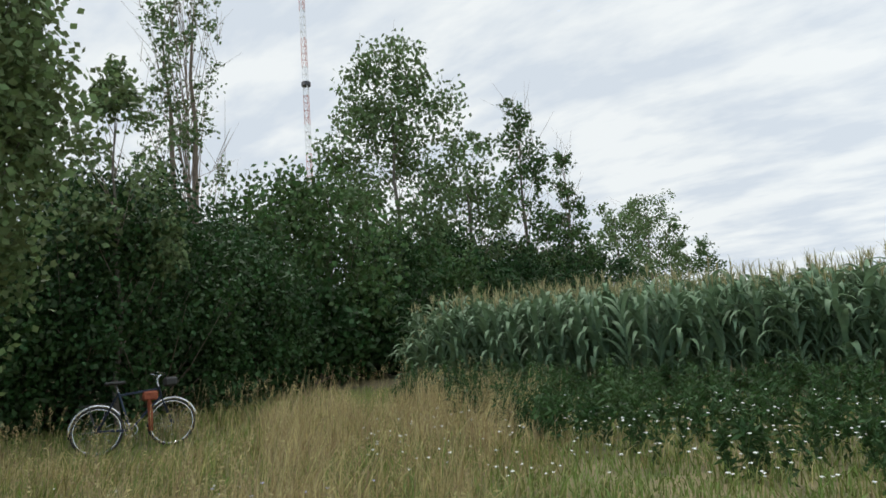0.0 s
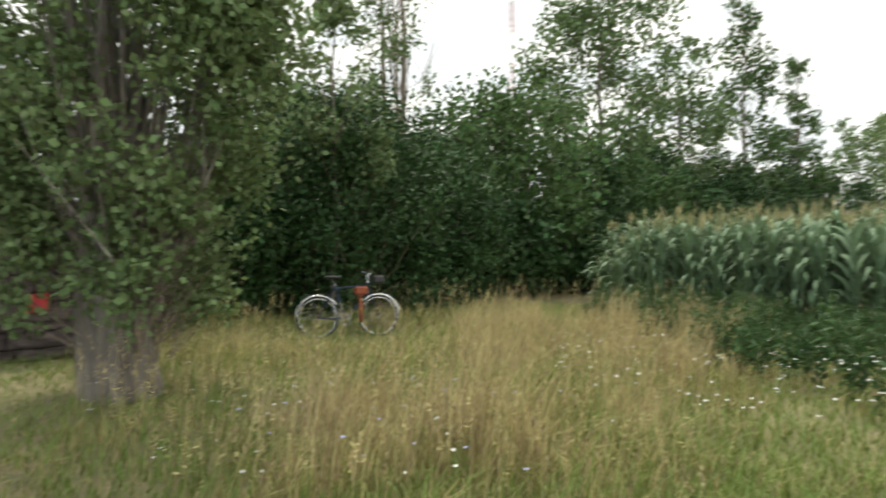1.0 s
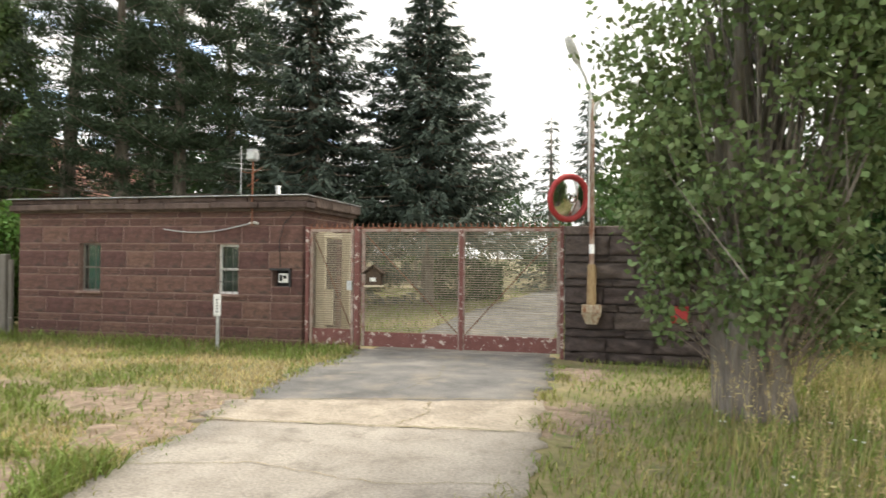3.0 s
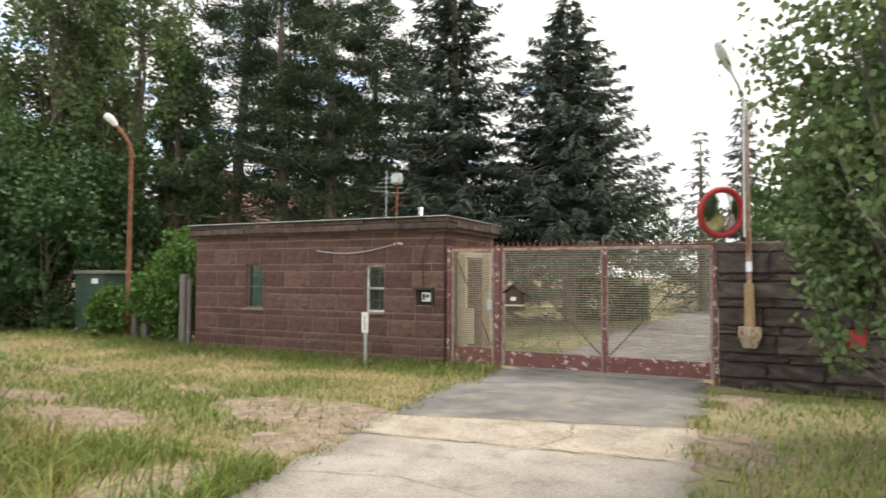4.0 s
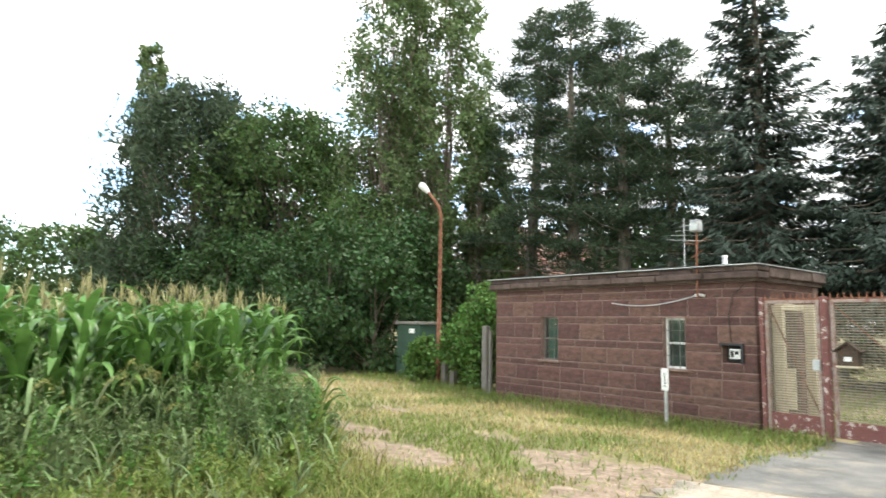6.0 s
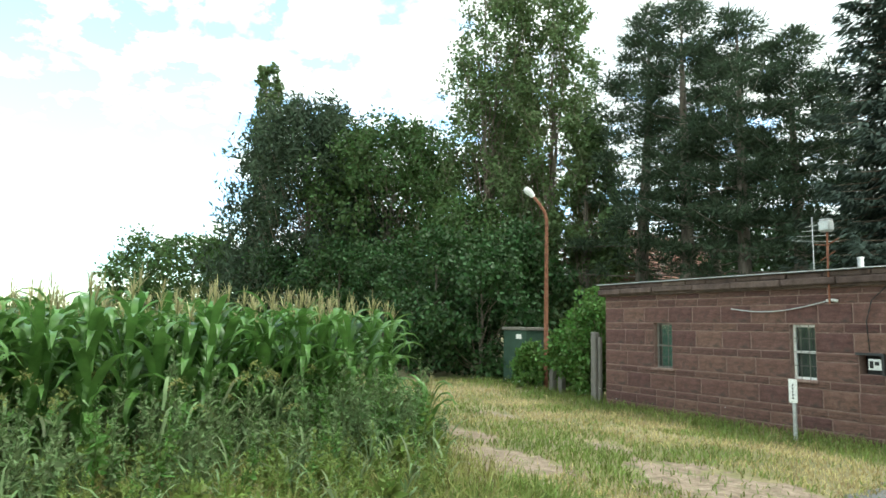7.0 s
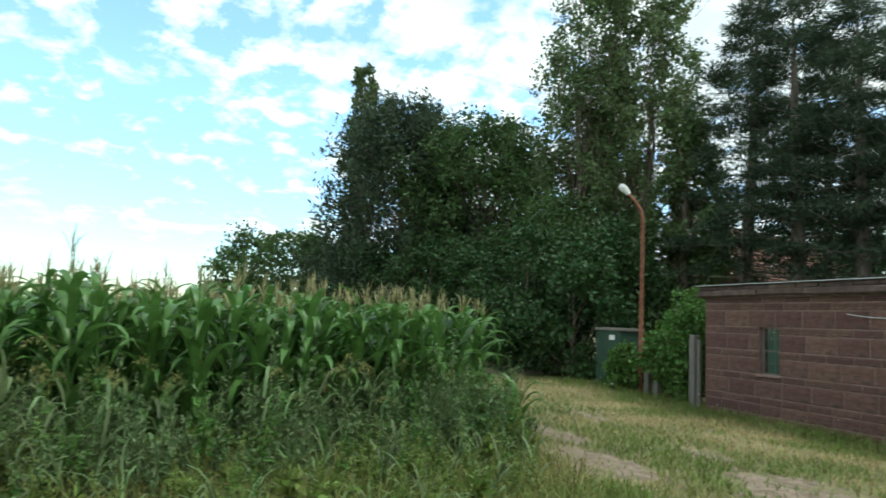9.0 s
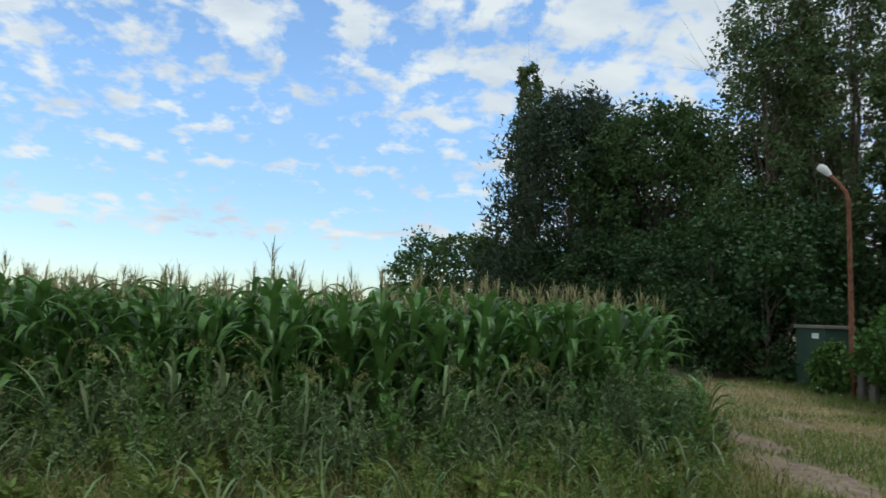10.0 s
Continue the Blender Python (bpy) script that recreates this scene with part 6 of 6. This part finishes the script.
dry = -c * 0.9 - 0.7 * verge - 0.75 * lush + 0.24 * straw + 0.18 + g.normal(size=len(x)) * 0.3
for lo, hi, m, lab in ((-9, 0.10, M_GRASSGREEN, "short green verge grass"), (0.10, 0.32, M_GRASSMIX, "short half-dry lane grass"), (0.32, 9, M_GRASSDRY, "short sun-bleached lane grass")):
    k = (dry >= lo) & (dry < hi)
    V, F = blades(np.stack([x[k], y[k]], 1), h[k], g, 0.0066, 0.6, 0.1)
    stuff("lane_grass", V, F, m, lab, "grass")
# tufts along the edges of the drive
ex, ey, eh = [], [], []
for k in range(46):
    cy_ = g.uniform(2.5, 11.3)
    right = g.uniform() < 0.5
    cx_ = (DRIVE_R(cy_) + 0.03 if right else DRIVE_L(cy_) - 0.03) + g.normal() * 0.10
    n_ = g.randint(10, 55)
    ex.append(cx_ + g.normal(size=n_) * 0.09)
    ey.append(cy_ + g.normal(size=n_) * 0.12)
    eh.append(g.uniform(0.02, 0.10, n_))
ex, ey, eh = np.concatenate(ex), np.concatenate(ey), np.concatenate(eh)
half = len(ex) // 2
for k, m, lab in ((slice(0, half), M_GRASSGREEN, "green tufts along the edge of the drive"), (slice(half, None), M_GRASSMIX, "half-dry tufts along the edge of the drive")):
    V, F = blades(np.stack([ex[k], ey[k]], 1), eh[k] + 0.02, g, 0.006, 0.6, 0.1)
    stuff("edge_tufts", V, F, m, lab, "grass")
# thin turf round and behind the standpoint
x, y = g.uniform(-9, 13, 15000), g.uniform(-12, 4.5, 15000)
ok = free(x, y) & ~((x > 0) & (y > 0.3) & (np.hypot(x, y) > 2.5)) & (x > -7.9) & (x < 12.4)
x, y = x[ok], y[ok]
c = clump(x, y, 0.6, 9.0)
for lo, hi, m, lab in ((-9, 0.0, M_GRASSGREEN, "thin green turf beside the drive"), (0.0, 9, M_GRASSMIX, "thin half-dry turf beside the drive")):
    k = (c >= lo) & (c < hi)
    V, F = blades(np.stack([x[k], y[k]], 1), g.uniform(0.05, 0.2, k.sum()), g, 0.008, 0.6, 0.1)
    stuff("turf", V, F, m, lab, "grass")
# rank grass among the weeds and along the left field
x, y = spread(11000, g, 55, 130, 3.5, 9.5, 1.0)
ok = (x > -8.6) & (y < 4.3) & (x < -3.6)
x, y = x[ok], y[ok]
V, F = blades(np.stack([x, y], 1), g.uniform(0.12, 0.42, len(x)), g, 0.006, 0.5, 0.1)
stuff("rank_grass", V, F, M_GRASSMIX, "rank green grass among the weeds", "grass")
# lawn inside the gate
x, y = spread(10000, g, -12, 24, 12.2, 34.0, 1.3)
ok = free(x, y) & ~((x > -4.2 + 0.06 * (y - 11.6)) & (x < -0.9 - 0.015 * np.maximum(0, y - 11.6) ** 1.2))
V, F = blades(np.stack([x[ok], y[ok]], 1), g.uniform(0.06, 0.2, ok.sum()), g, 0.011, 0.5)
stuff("lawn", V, F, M_GRASSGREEN, "uncut green lawn inside the gate", "grass")

# ---- flowers ----
def flower(r, n, h):
    """Petals and stem of a flower h tall, each as (verts, quads)."""
    stem = ribbon([(0, 0, 0), (0.01, 0, h * 0.5), (0.02, 0, h)], [0.003, 0.003, 0.003], (0, 1, 0))
    V, F = [], []
    for i in range(n):
        a, b = 2 * math.pi * i / n, len(V)
        V += [(0.02, 0, h), (0.02 + r * 0.6 * math.cos(a + 0.3), r * 0.6 * math.sin(a + 0.3), h + 0.012), (0.02 + r * math.cos(a), r * math.sin(a), h + 0.006), (0.02 + r * 0.6 * math.cos(a - 0.3), r * 0.6 * math.sin(a - 0.3), h + 0.012)]
        F.append((b, b + 1, b + 2, b + 3))
    return (V, F), stem


def flowers(name, r, n, heights, places, mat, label):
    made = [flower(r, n, h) for h in heights]
    st = g.get_state()
    V, F = scatter([p for p, _ in made], places, g, 0.8, 1.2, 0.15)
    stuff(name, V, F, mat, label, "flowers")
    g.set_state(st)
    V, F = scatter([q for _, q in made], places, g, 0.8, 1.2, 0.15)
    stuff("flower_stems", V, F, M_GRASSGREEN, "thin green flower stems in the grass", "flowers")


fx, fy = spread(230, g, -92, -48, 4.8, 9.0)
flowers("daisies", 0.02, 8, (0.32, 0.4, 0.48), np.stack([fx, fy], 1)[fx > 3.0], M_PETAL, "scattered white daisies in the meadow")
fx, fy = spread(50, g, -45, -8, 3.4, 7.5)
flowers("daisies", 0.018, 7, (0.2, 0.3), np.stack([fx, fy], 1)[fx > 0.3], M_PETAL, "small white flowers in the grass")
fx, fy = spread(26, g, -50, -20, 3.6, 6.0)
flowers("chicory", 0.02, 8, (0.3, 0.4), np.stack([fx, fy], 1), M_BLUEPETAL, "pale blue chicory flowers in the grass")
fx, fy = spread(160, g, 25, 62, 13.5, 20.0)
ok = (fy < FY - 0.3) & (fy > 10.2)
flowers("yarrow", 0.025, 8, (0.2, 0.28), np.stack([fx[ok], fy[ok]], 1), M_PETAL, "small white flowers along the hut wall")

# ---- stone blocks ----
brs = np.random.RandomState(90)
holes = [W1, W2, CB]
lay(front, HX0, HX1, -0.17, [0.17] + COURSES, [(h[0], h[1], h[2] - 0.04, h[3] + 0.02) for h in holes], BLOCKS, brs, long=(0.52, 0.64))
part("stone_block", BLOCKS[0], None, front, at=Matrix.Translation((CB[0] + 0.005, FY, 0.862)) @ Matrix.Diagonal((CB[1] - CB[0] - 0.01, 0.03, CB[2] - 0.87, 1)))
lay(side_r, 0.0, HD, -0.17, [0.17] + COURSES, [], BLOCKS, brs, turn=Matrix.Translation((HX1, FY, 0)) @ pose(0, 0, 0, 0, 0, 90))
lay(bwall, WX0, WX1, -0.18, [0.18, 0.26, 0.14, 0.30, 0.13, 0.30, 0.13, 0.29, 0.12, 0.34], [], ROCKS, brs, depth=0.10, long=(0.55, 1.1), gap=0.004)
